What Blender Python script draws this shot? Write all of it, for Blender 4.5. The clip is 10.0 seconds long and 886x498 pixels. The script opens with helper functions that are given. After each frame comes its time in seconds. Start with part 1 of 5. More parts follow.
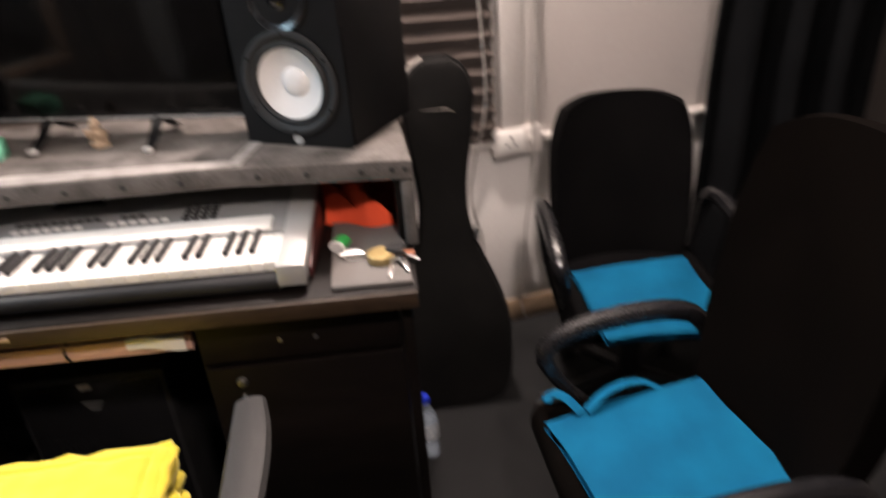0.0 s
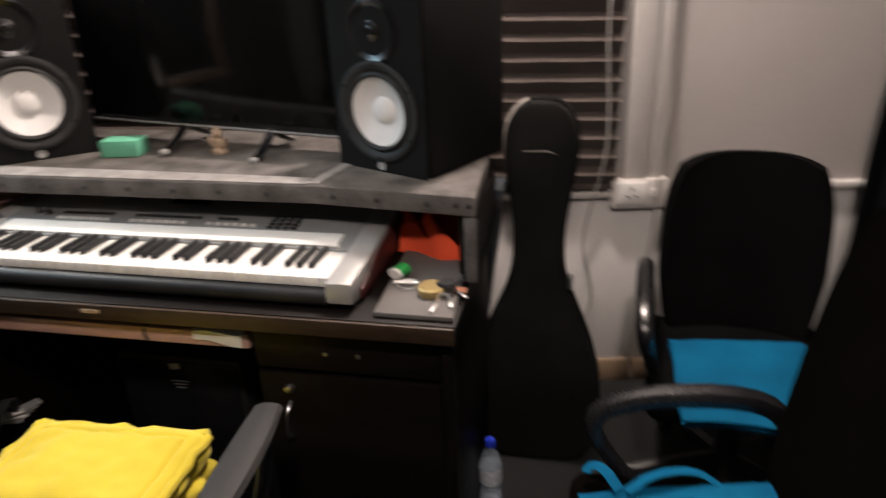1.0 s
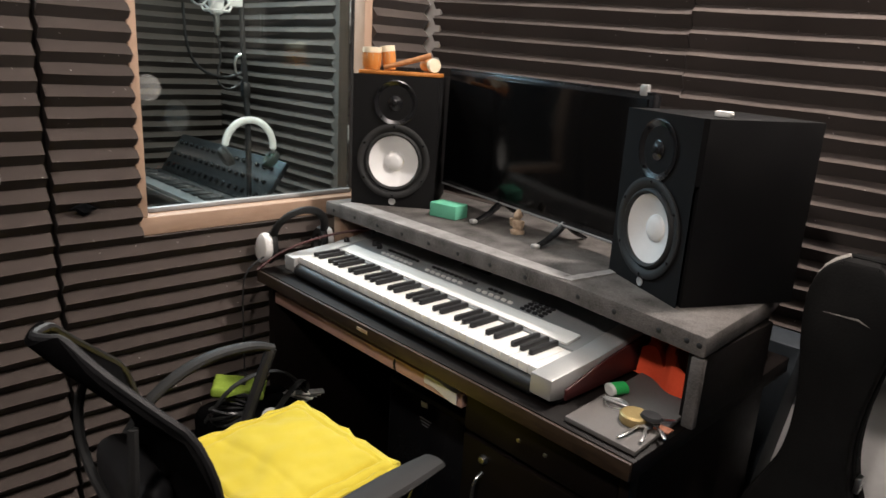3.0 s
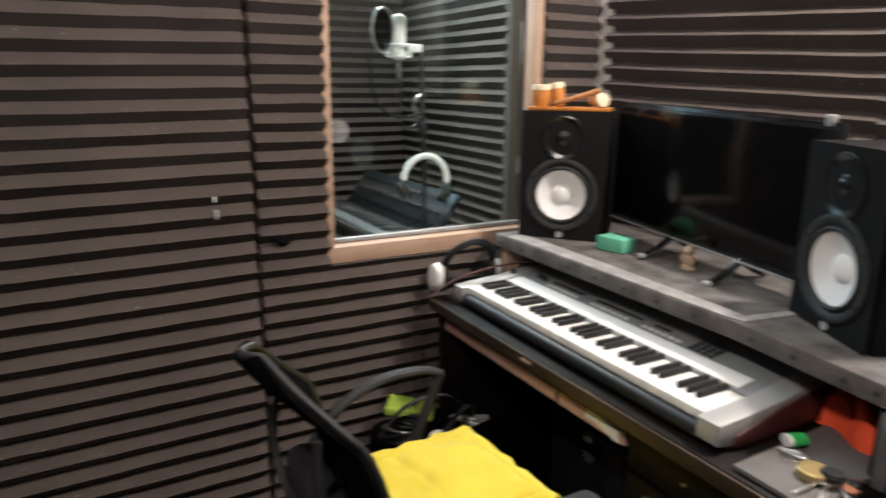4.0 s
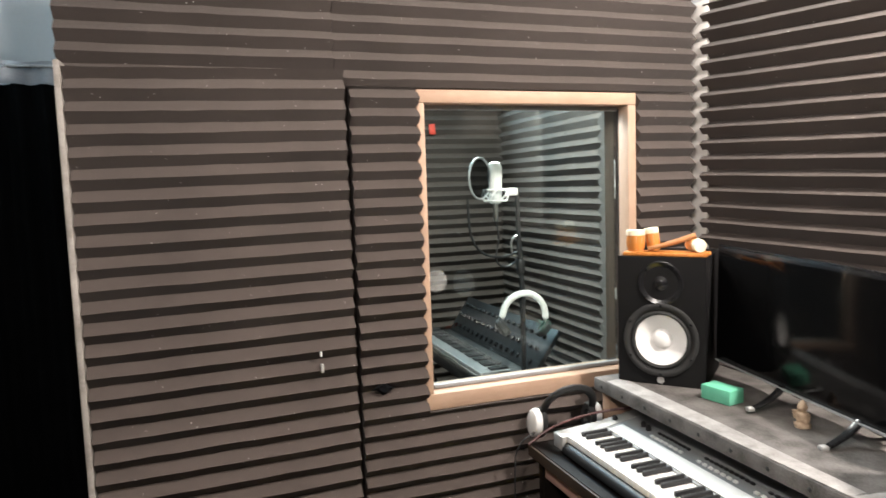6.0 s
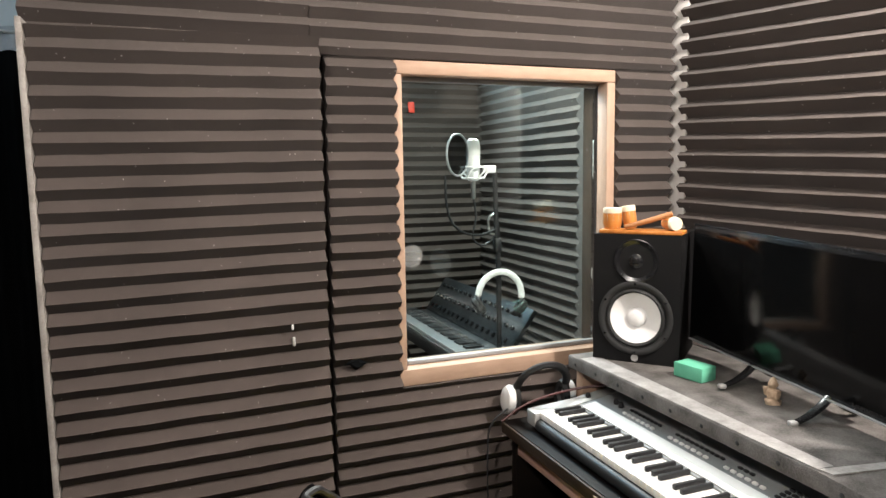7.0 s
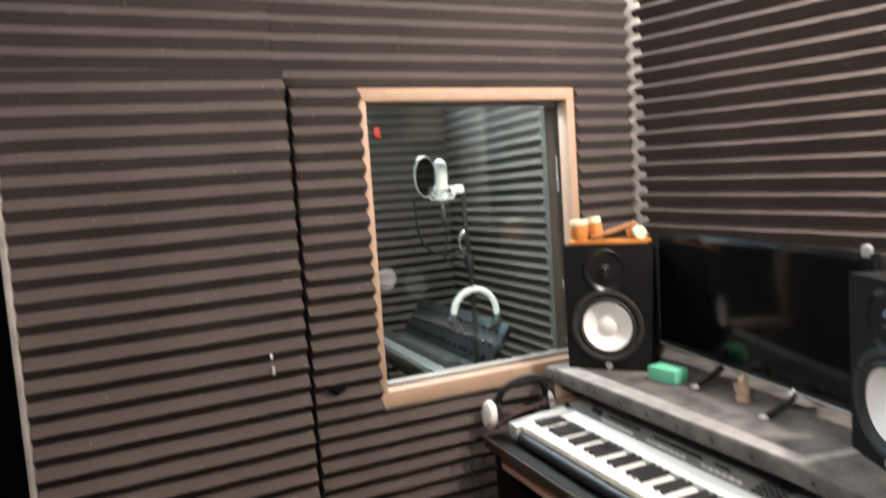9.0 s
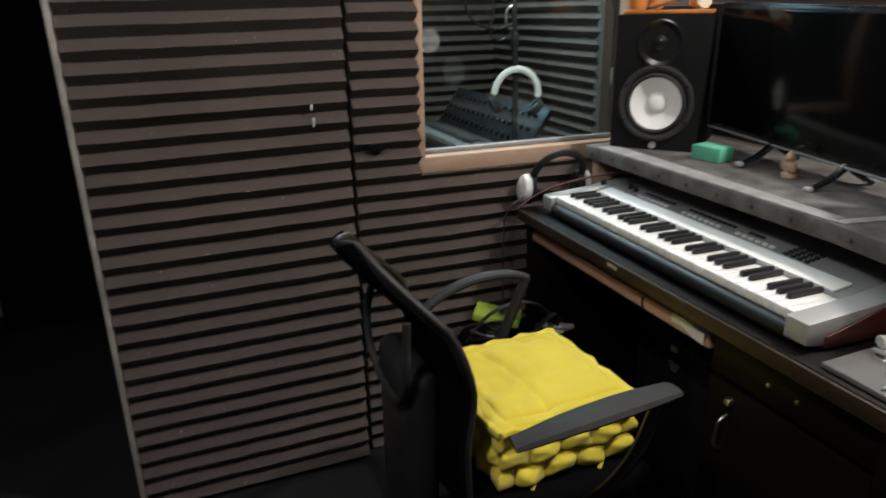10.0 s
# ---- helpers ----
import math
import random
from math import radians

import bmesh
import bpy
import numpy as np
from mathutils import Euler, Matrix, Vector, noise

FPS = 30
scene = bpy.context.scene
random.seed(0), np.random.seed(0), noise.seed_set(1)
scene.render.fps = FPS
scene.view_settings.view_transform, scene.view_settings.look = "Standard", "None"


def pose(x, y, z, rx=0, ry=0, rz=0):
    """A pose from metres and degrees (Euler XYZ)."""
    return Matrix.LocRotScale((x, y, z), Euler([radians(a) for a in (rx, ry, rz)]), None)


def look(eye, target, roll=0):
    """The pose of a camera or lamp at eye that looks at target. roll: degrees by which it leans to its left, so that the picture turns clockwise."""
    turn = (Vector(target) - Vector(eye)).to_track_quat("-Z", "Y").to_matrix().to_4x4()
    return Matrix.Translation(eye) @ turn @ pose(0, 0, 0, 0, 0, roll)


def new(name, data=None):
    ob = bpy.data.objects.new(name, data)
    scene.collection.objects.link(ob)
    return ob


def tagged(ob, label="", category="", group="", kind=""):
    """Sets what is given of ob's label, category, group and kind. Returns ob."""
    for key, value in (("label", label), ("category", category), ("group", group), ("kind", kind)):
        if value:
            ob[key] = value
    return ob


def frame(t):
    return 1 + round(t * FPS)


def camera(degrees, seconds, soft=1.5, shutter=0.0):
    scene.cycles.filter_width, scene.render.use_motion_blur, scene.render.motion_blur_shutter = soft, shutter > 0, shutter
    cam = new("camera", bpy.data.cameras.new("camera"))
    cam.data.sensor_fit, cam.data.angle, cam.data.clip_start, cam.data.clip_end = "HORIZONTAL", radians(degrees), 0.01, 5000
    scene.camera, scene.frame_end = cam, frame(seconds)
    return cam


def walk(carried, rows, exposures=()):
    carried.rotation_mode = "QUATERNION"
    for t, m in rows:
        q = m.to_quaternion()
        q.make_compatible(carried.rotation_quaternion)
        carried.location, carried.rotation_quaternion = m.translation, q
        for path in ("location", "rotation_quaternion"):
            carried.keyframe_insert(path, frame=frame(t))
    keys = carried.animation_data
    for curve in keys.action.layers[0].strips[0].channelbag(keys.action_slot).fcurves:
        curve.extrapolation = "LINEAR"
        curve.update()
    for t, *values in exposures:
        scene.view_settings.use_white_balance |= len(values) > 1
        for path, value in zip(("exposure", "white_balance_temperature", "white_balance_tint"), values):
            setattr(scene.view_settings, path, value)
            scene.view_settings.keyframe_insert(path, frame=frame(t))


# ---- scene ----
cam = camera(66.4, 10.0, shutter=0.5)
PATH = [
    (0, (1.396, -1.099, 1.39), (1.486, 0.677, 0.474), -4.3),
    (0.1, (1.43, -1.104, 1.362), (1.408, 0.715, 0.529), -5.3),
    (0.5, (1.555, -1.119, 1.391), (1.291, 0.682, 0.56), -3.3),
    (0.9, (1.605, -1.084, 1.39), (1.288, 0.712, 0.568), -3.1),
    (1, (1.627, -1.065, 1.38), (1.215, 0.721, 0.58), -2.7),
    (1.5, (1.655, -0.943, 1.373), (0.827, 0.733, 0.661), 1.8),
    (2, (1.734, -0.922, 1.374), (0.577, 0.591, 0.765), 3.5),
    (3.5, (1.939, -0.979, 1.404), (0.435, 0.243, 0.909), 2.2),
    (4, (1.946, -0.979, 1.427), (0.242, -0.049, 0.948), 0.5),
    (4.5, (1.96, -0.987, 1.501), (0.102, -0.442, 0.999), -1.7),
    (5, (1.971, -1.002, 1.534), (0.063, -0.524, 1.17), -1.7),
    (5.5, (1.987, -0.975, 1.576), (0.071, -0.449, 1.345), -1.7),
    (6, (1.986, -0.955, 1.58), (0.109, -0.29, 1.396), -1.9),
    (6.2, (1.985, -0.946, 1.573), (0.121, -0.253, 1.369), -1.9),
    (7.3, (1.968, -0.929, 1.538), (0.117, -0.204, 1.319), -0.6),
    (7.5, (1.988, -0.914, 1.556), (0.121, -0.214, 1.4), -1.7),
    (8, (2.004, -0.934, 1.613), (0.109, -0.296, 1.574), -3.5),
    (8.2, (2.005, -0.94, 1.611), (0.113, -0.293, 1.588), -3.3),
    (8.5, (2.008, -0.942, 1.608), (0.123, -0.277, 1.556), -3.4),
    (9, (2.006, -0.948, 1.542), (0.179, -0.152, 1.376), -4.0),
    (9.5, (2.003, -0.989, 1.423), (0.264, -0.123, 0.947), -5.6),
    (9.7, (2.0, -0.984, 1.377), (0.249, -0.203, 0.81), -3.2),
    (10, (2.003, -0.993, 1.364), (0.236, -0.333, 0.7), -1.1),
]
EXPO = [(0.0, 0.35, 6650, 17), (0.5, -0.35, 6600, 16), (1.0, -0.2, 6600, 14), (1.5, -0.1, 6450, 12), (2.0, -0.32, 6300, 10), (3.5, -0.25, 6200, 8), (4.0, -0.15, 6200, 8), (4.5, 0.05, 6200, 8), (5.0, 0.58, 6100, 6), (5.5, 0.55, 6150, 6), (6.2, 0.45, 6150, 6), (7.5, 0.35, 6100, 5), (8.0, 0.4, 6300, 7), (8.5, 0.3, 6350, 9), (9.0, 0.25, 6200, 7), (9.5, -0.32, 5950, 3), (10.0, -0.6, 5850, 3)]
walk(cam, [(t, look(eye, target, roll)) for t, eye, target, roll in PATH], EXPO)
# camera path above; light, materials, structure and things below

# ---- light ----
world = bpy.data.worlds.new("world")
scene.world = world
world.use_nodes = True
wn = world.node_tree
sky = wn.nodes.new("ShaderNodeTexSky")
sky.sky_type = "NISHITA"
sky.sun_disc = False
sky.sun_elevation, sky.sun_rotation = radians(12), radians(90)
wn.links.new(sky.outputs[0], wn.nodes["Background"].inputs[0])
wn.nodes["Background"].inputs[1].default_value = 0.06


def area_lamp(name, eye, target, sx, sy, watts, colour):
    d = bpy.data.lights.new(name, "AREA")
    d.shape, d.size, d.size_y, d.energy, d.color = "RECTANGLE", sx, sy, watts, colour
    o = new(name, d)
    o.matrix_world = look(eye, target)
    return o


wall_bulb = bpy.data.lights.new("wall_bulb", "POINT")
wall_bulb.energy, wall_bulb.color, wall_bulb.shadow_soft_size = 180, (1.0, 0.87, 0.78), 0.04
new("wall_bulb", wall_bulb).location = (1.45, 0.69, 2.54)
area_lamp("ceiling_lamp_room", (1.75, -1.50, 2.55), (1.30, 0.30, 0.8), 0.16, 0.16, 34, (1.0, 0.87, 0.78))
area_lamp("ceiling_lamp_booth", (-0.62, 0.22, 2.17), (-0.62, 0.22, 0), 0.22, 0.22, 25, (1.0, 0.98, 0.91))
area_lamp("window_daylight", (-1.78, -0.15, 2.52), (1.0, -0.15, 2.3), 0.9, 0.42, 45, (0.55, 0.83, 1.0))


# ---- materials ----
def surf(name, c1, c2, scale=6.0, rough=0.6, metal=0.0, bump=0.15, fine=120.0, spec=0.5, specks=0.0, speck_scale=40.0,
         stretch=(1, 1, 1), rough_var=0.12, sheen=0.0, coat=0.0):
    m = bpy.data.materials.new(name)
    m.use_nodes = True
    t = m.node_tree
    n, l = t.nodes, t.links
    p = n["Principled BSDF"]
    p.inputs["Metallic"].default_value = metal
    p.inputs["Specular IOR Level"].default_value = spec
    p.inputs["Sheen Weight"].default_value = sheen
    p.inputs["Coat Weight"].default_value = coat
    co = n.new("ShaderNodeTexCoord")
    mp = n.new("ShaderNodeMapping")
    mp.inputs["Scale"].default_value = stretch
    l.new(co.outputs["Object"], mp.inputs[0])
    big = n.new("ShaderNodeTexNoise")
    big.inputs["Scale"].default_value, big.inputs["Detail"].default_value = scale, 5
    small = n.new("ShaderNodeTexNoise")
    small.inputs["Scale"].default_value, small.inputs["Detail"].default_value = fine, 3
    for q in (big, small):
        l.new(mp.outputs[0], q.inputs["Vector"])
    add = n.new("ShaderNodeMath")
    add.operation = "MULTIPLY_ADD"
    l.new(small.outputs[0], add.inputs[0])
    add.inputs[1].default_value = 0.45
    l.new(big.outputs[0], add.inputs[2])
    ramp = n.new("ShaderNodeMapRange")
    ramp.inputs[1].default_value, ramp.inputs[2].default_value = 0.45, 1.0
    l.new(add.outputs[0], ramp.inputs[0])
    info = n.new("ShaderNodeObjectInfo")
    mix = n.new("ShaderNodeMix")
    mix.data_type = "RGBA"
    mix.inputs["A"].default_value, mix.inputs["B"].default_value = (*c1, 1), (*c2, 1)
    l.new(ramp.outputs[0], mix.inputs["Factor"])
    out = mix.outputs["Result"]
    vary = n.new("ShaderNodeHueSaturation")
    vr = n.new("ShaderNodeMapRange")
    vr.inputs[3].default_value, vr.inputs[4].default_value = 0.92, 1.08
    l.new(info.outputs["Random"], vr.inputs[0])
    l.new(vr.outputs[0], vary.inputs["Value"])
    l.new(out, vary.inputs["Color"])
    out = vary.outputs[0]
    if specks:
        vo = n.new("ShaderNodeTexVoronoi")
        vo.inputs["Scale"].default_value = speck_scale
        l.new(co.outputs["Object"], vo.inputs["Vector"])
        lt = n.new("ShaderNodeMath")
        lt.operation = "LESS_THAN"
        l.new(vo.outputs["Distance"], lt.inputs[0])
        sel = n.new("ShaderNodeSeparateColor")
        l.new(vo.outputs["Color"], sel.inputs[0])
        thr = n.new("ShaderNodeMath")
        thr.operation = "MULTIPLY"
        gt = n.new("ShaderNodeMath")
        gt.operation = "GREATER_THAN"
        gt.inputs[1].default_value = 1 - specks
        l.new(sel.outputs[0], gt.inputs[0])
        l.new(gt.outputs[0], thr.inputs[0])
        thr.inputs[1].default_value = 0.085
        l.new(thr.outputs[0], lt.inputs[1])
        mx = n.new("ShaderNodeMix")
        mx.data_type = "RGBA"
        l.new(lt.outputs[0], mx.inputs["Factor"])
        l.new(out, mx.inputs["A"])
        mx.inputs["B"].default_value = (0.62, 0.6, 0.56, 1)
        out = mx.outputs["Result"]
    l.new(out, p.inputs["Base Color"])
    rr = n.new("ShaderNodeMapRange")
    rr.inputs[3].default_value, rr.inputs[4].default_value = max(0.02, rough - rough_var), min(1, rough + rough_var)
    l.new(add.outputs[0], rr.inputs[0])
    l.new(rr.outputs[0], p.inputs["Roughness"])
    if bump:
        b = n.new("ShaderNodeBump")
        b.inputs["Strength"].default_value, b.inputs["Distance"].default_value = bump, 0.004
        l.new(add.outputs[0], b.inputs["Height"])
        l.new(b.outputs[0], p.inputs["Normal"])
    return m


def glass(name, tint=(0.95, 1.0, 0.98), rough=0.0):
    m = bpy.data.materials.new(name)
    m.use_nodes = True
    t = m.node_tree
    n, l = t.nodes, t.links
    n.remove(n["Principled BSDF"])
    a, g, f, mx = (n.new("ShaderNode" + k) for k in ("BsdfTransparent", "BsdfGlossy", "Fresnel", "MixShader"))
    a.inputs[0].default_value = (*tint, 1)
    g.inputs["Roughness"].default_value = rough
    f.inputs[0].default_value = 1.5
    l.new(f.outputs[0], mx.inputs[0])
    l.new(a.outputs[0], mx.inputs[1])
    l.new(g.outputs[0], mx.inputs[2])
    l.new(mx.outputs[0], n["Material Output"].inputs[0])
    return m


FOAM = surf("charcoal_foam", (0.056, 0.045, 0.040), (0.088, 0.071, 0.063), 3.0, 0.95, 0, 0.45, 420, 0.15, specks=0.14, speck_scale=62, sheen=0.15)
WHITE = surf("white_wall_paint", (0.37, 0.345, 0.325), (0.43, 0.405, 0.385), 1.6, 0.75, 0, 0.08, 60, 0.3)
BLUEWALL = surf("pale_wall_paint", (0.60, 0.66, 0.70), (0.68, 0.73, 0.76), 1.4, 0.75, 0, 0.08, 60, 0.3)
DARKWALL = surf("darkened_wall", (0.05, 0.045, 0.042), (0.08, 0.07, 0.066), 3, 0.95, 0, 0.2, 200, 0.15)
CEIL = surf("ceiling_paint", (0.38, 0.37, 0.36), (0.44, 0.43, 0.42), 1.2, 0.85, 0, 0.05, 60, 0.2)
PLY = surf("raw_board", (0.20, 0.14, 0.09), (0.28, 0.20, 0.13), 5, 0.8, 0, 0.1, 90, 0.3)
FLOORM = surf("dark_carpet", (0.007, 0.0073, 0.0076), (0.020, 0.0205, 0.021), 2.5, 0.95, 0, 0.5, 300, 0.1)
PINE = surf("pine_wood", (0.28, 0.175, 0.115), (0.43, 0.30, 0.215), 5, 0.55, 0, 0.12, 70, 0.4, stretch=(1, 0.25, 1))
PINEV = surf("pine_wood_upright", (0.28, 0.175, 0.115), (0.43, 0.30, 0.215), 5, 0.55, 0, 0.12, 70, 0.4, stretch=(1, 1, 0.25))
DESK = surf("dark_stained_wood", (0.0025, 0.0019, 0.0017), (0.007, 0.0046, 0.0038), 6, 0.45, 0, 0.08, 60, 0.16, stretch=(0.2, 1, 1))
DESKEDGE = surf("worn_desk_edge", (0.008, 0.005, 0.0035), (0.055, 0.033, 0.018), 5, 0.45, 0, 0.1, 90, 0.4, stretch=(0.3, 1, 1))
REDWOOD = surf("reddish_batten", (0.34, 0.19, 0.16), (0.56, 0.36, 0.31), 9, 0.5, 0, 0.12, 80, 0.4, stretch=(0.2, 1, 1))
CARPET = surf("grey_carpet", (0.045, 0.041, 0.038), (0.17, 0.157, 0.148), 13, 0.95, 0, 0.8, 260, 0.1)
RISERSTRIP = surf("mottled_grey_strip", (0.14, 0.13, 0.125), (0.36, 0.345, 0.33), 26, 0.5, 0, 0.2, 160, 0.4)
BLACKP = surf("black_plastic", (0.010, 0.010, 0.011), (0.020, 0.020, 0.021), 10, 0.42, 0, 0.06, 300, 0.4)
BLACKG = surf("glossy_black_plastic", (0.006, 0.006, 0.007), (0.012, 0.012, 0.013), 6, 0.18, 0, 0.02, 200, 0.5)
SPKBOX = surf("black_vinyl_cabinet", (0.004, 0.004, 0.0045), (0.009, 0.0087, 0.0087), 7, 0.6, 0, 0.12, 500, 0.14)
RUBBER = surf("black_rubber", (0.012, 0.012, 0.012), (0.022, 0.022, 0.022), 12, 0.6, 0, 0.05, 200, 0.4)
CONE = surf("white_cone_paper", (0.70, 0.69, 0.68), (0.82, 0.81, 0.80), 9, 0.6, 0, 0.05, 300, 0.3)
SCREEN = surf("black_screen", (0.002, 0.002, 0.0023), (0.004, 0.004, 0.004), 3, 0.10, 0, 0.0, 80, 0.22, rough_var=0.04)
SILVER = surf("silver_plastic", (0.40, 0.40, 0.395), (0.50, 0.50, 0.485), 5, 0.38, 0.35, 0.03, 300, 0.5)
DKSILVER = surf("grey_panel_plastic", (0.24, 0.245, 0.25), (0.31, 0.315, 0.315), 5, 0.42, 0.2, 0.03, 300, 0.5)
PANELG = surf("control_panel_grey", (0.21, 0.22, 0.225), (0.27, 0.28, 0.28), 5, 0.42, 0.1, 0.03, 300, 0.5)
LTSTRIP = surf("pale_strip_plastic", (0.62, 0.62, 0.60), (0.72, 0.72, 0.70), 5, 0.4, 0, 0.02, 300, 0.5)
IVORY = surf("white_key_plastic", (0.76, 0.75, 0.72), (0.84, 0.83, 0.80), 6, 0.25, 0, 0.02, 200, 0.5)
MAROON = surf("dark_red_cheek", (0.045, 0.012, 0.012), (0.085, 0.022, 0.02), 6, 0.4, 0, 0.04, 150, 0.4)
CHROME = surf("bright_metal", (0.60, 0.60, 0.60), (0.75, 0.75, 0.74), 12, 0.25, 1.0, 0.04, 200, 0.5)
BRASS = surf("worn_brass", (0.36, 0.26, 0.10), (0.52, 0.40, 0.19), 20, 0.4, 0.7, 0.1, 200, 0.5)
YELLOW = surf("yellow_cotton", (0.54, 0.43, 0.030), (0.68, 0.55, 0.055), 6, 0.85, 0, 0.25, 500, 0.2, sheen=0.2)
BLUEBAG = surf("blue_nonwoven_fabric", (0.001, 0.066, 0.145), (0.002, 0.112, 0.225), 9, 0.85, 0, 0.35, 500, 0.08)
REDCLOTH = surf("orange_red_cloth", (0.55, 0.055, 0.02), (0.78, 0.10, 0.04), 10, 0.85, 0, 0.3, 400, 0.2)
GREENFOAM = surf("mint_green_sponge", (0.12, 0.42, 0.27), (0.17, 0.52, 0.35), 14, 0.9, 0, 0.3, 300, 0.2)
GREENBOX = surf("green_card", (0.02, 0.30, 0.06), (0.04, 0.42, 0.10), 20, 0.45, 0, 0.05, 300, 0.4)
LIME = surf("lime_fabric", (0.20, 0.30, 0.03), (0.34, 0.46, 0.08), 16, 0.8, 0, 0.3, 200, 0.2)
PAPER = surf("white_paper", (0.66, 0.65, 0.62), (0.78, 0.77, 0.74), 9, 0.7, 0, 0.08, 120, 0.3)
MAT = surf("grey_rubber_mat", (0.10, 0.093, 0.088), (0.15, 0.14, 0.132), 5, 0.7, 0, 0.1, 300, 0.3)
CASE = surf("black_hardshell", (0.006, 0.006, 0.006), (0.014, 0.0135, 0.013), 7, 0.7, 0, 0.25, 180, 0.08)
CASEEDGE = surf("worn_case_edge", (0.20, 0.18, 0.16), (0.42, 0.39, 0.36), 16, 0.6, 0, 0.2, 180, 0.35)
CHAIRF = surf("black_upholstery", (0.0018, 0.0018, 0.0021), (0.004, 0.0038, 0.0038), 6, 0.95, 0, 0.3, 500, 0.03)
BROWNL = surf("black_brown_leatherette", (0.0014, 0.0011, 0.0009), (0.0030, 0.0022, 0.0018), 5, 0.85, 0, 0.15, 160, 0.02)
DRAPE = surf("black_drape", (0.0025, 0.0028, 0.0032), (0.006, 0.0065, 0.0072), 4, 0.95, 0, 0.3, 400, 0.04)
SLATE = surf("slate_board", (0.022, 0.028, 0.034), (0.042, 0.050, 0.058), 5, 0.6, 0, 0.1, 200, 0.3)
TRIMW = surf("white_plastic_trim", (0.58, 0.55, 0.52), (0.70, 0.67, 0.64), 4, 0.45, 0, 0.05, 90, 0.4)
CABLEW = surf("grey_cable", (0.30, 0.28, 0.26), (0.42, 0.40, 0.38), 8, 0.5, 0, 0, 90, 0.4)
TAN = surf("carved_light_wood", (0.24, 0.16, 0.10), (0.55, 0.42, 0.30), 90, 0.6, 0, 0.3, 300, 0.3)
DRUMW = surf("orange_wood", (0.40, 0.13, 0.02), (0.62, 0.24, 0.05), 30, 0.4, 0, 0.1, 200, 0.4, stretch=(1, 1, 0.3))
SKIN = surf("pale_hide", (0.70, 0.58, 0.40), (0.82, 0.72, 0.55), 30, 0.7, 0, 0.1, 200, 0.3)
BROWNBOX = surf("brown_cabinet_veneer", (0.032, 0.020, 0.015), (0.065, 0.040, 0.031), 8, 0.45, 0, 0.06, 160, 0.4, stretch=(1, 1, 0.2))
REDSIGN = surf("red_plastic", (0.70, 0.05, 0.03), (0.85, 0.09, 0.05), 20, 0.5, 0, 0, 90, 0.4)
BLUECAP = surf("blue_plastic", (0.01, 0.03, 0.45), (0.02, 0.05, 0.60), 20, 0.4, 0, 0, 90, 0.4)
GLASS = glass("window_glass")


def film(name, colour, cover):
    """A thin translucent film: mostly clear, partly matt."""
    m = bpy.data.materials.new(name)
    m.use_nodes = True
    n, l = m.node_tree.nodes, m.node_tree.links
    n.remove(n["Principled BSDF"])
    a, d, mx = (n.new("ShaderNode" + k) for k in ("BsdfTransparent", "BsdfDiffuse", "MixShader"))
    d.inputs[0].default_value = (*colour, 1)
    mx.inputs[0].default_value = cover
    l.new(a.outputs[0], mx.inputs[1])
    l.new(d.outputs[0], mx.inputs[2])
    l.new(mx.outputs[0], n["Material Output"].inputs[0])
    return m


SMUDGE = film("dried_smear", (0.8, 0.8, 0.78), 0.10)
MESH = film("black_nylon_mesh", (0.004, 0.004, 0.004), 0.8)
PLASTIC_CLEAR = film("clear_bottle_plastic", (0.55, 0.66, 0.78), 0.30)


# ---- mesh helpers ----
def merge(bm, tmp, m=None):
    if m is not None:
        bmesh.ops.transform(tmp, matrix=m, verts=tmp.verts)
    me = bpy.data.meshes.new("tmp")
    tmp.to_mesh(me)
    tmp.free()
    bm.from_mesh(me)
    bpy.data.meshes.remove(me)
    return bm


def box(c, s, bev=0.0, bm=None, m=None, seg=2):
    """A box with centre c, sizes s and rounded edges."""
    bm = bm or bmesh.new()
    t = bmesh.new()
    bmesh.ops.create_cube(t, size=1, matrix=Matrix.Translation(c) @ Matrix.Diagonal((*s, 1)))
    if bev:
        bmesh.ops.bevel(t, geom=t.edges[:], offset=bev, segments=seg, profile=0.5, affect="EDGES")
    return merge(bm, t, m)


def lathe(profile, seg=32, bm=None, m=None):
    """A turned form round z from (radius, height) pairs."""
    bm = bm or bmesh.new()
    t = bmesh.new()
    rings = []
    for r, z in profile:
        if r < 1e-6:
            rings.append([t.verts.new((0, 0, z))])
        else:
            rings.append([t.verts.new((r * math.cos(2 * math.pi * i / seg), r * math.sin(2 * math.pi * i / seg), z)) for i in range(seg)])
    for a, b in zip(rings, rings[1:]):
        for i in range(seg):
            j = (i + 1) % seg
            if len(a) == 1 and len(b) == 1:
                continue
            if len(a) == 1:
                t.faces.new((a[0], b[j], b[i]))
            elif len(b) == 1:
                t.faces.new((a[i], a[j], b[0]))
            else:
                t.faces.new((a[i], a[j], b[j], b[i]))
    bmesh.ops.recalc_face_normals(t, faces=t.faces[:])
    return merge(bm, t, m)


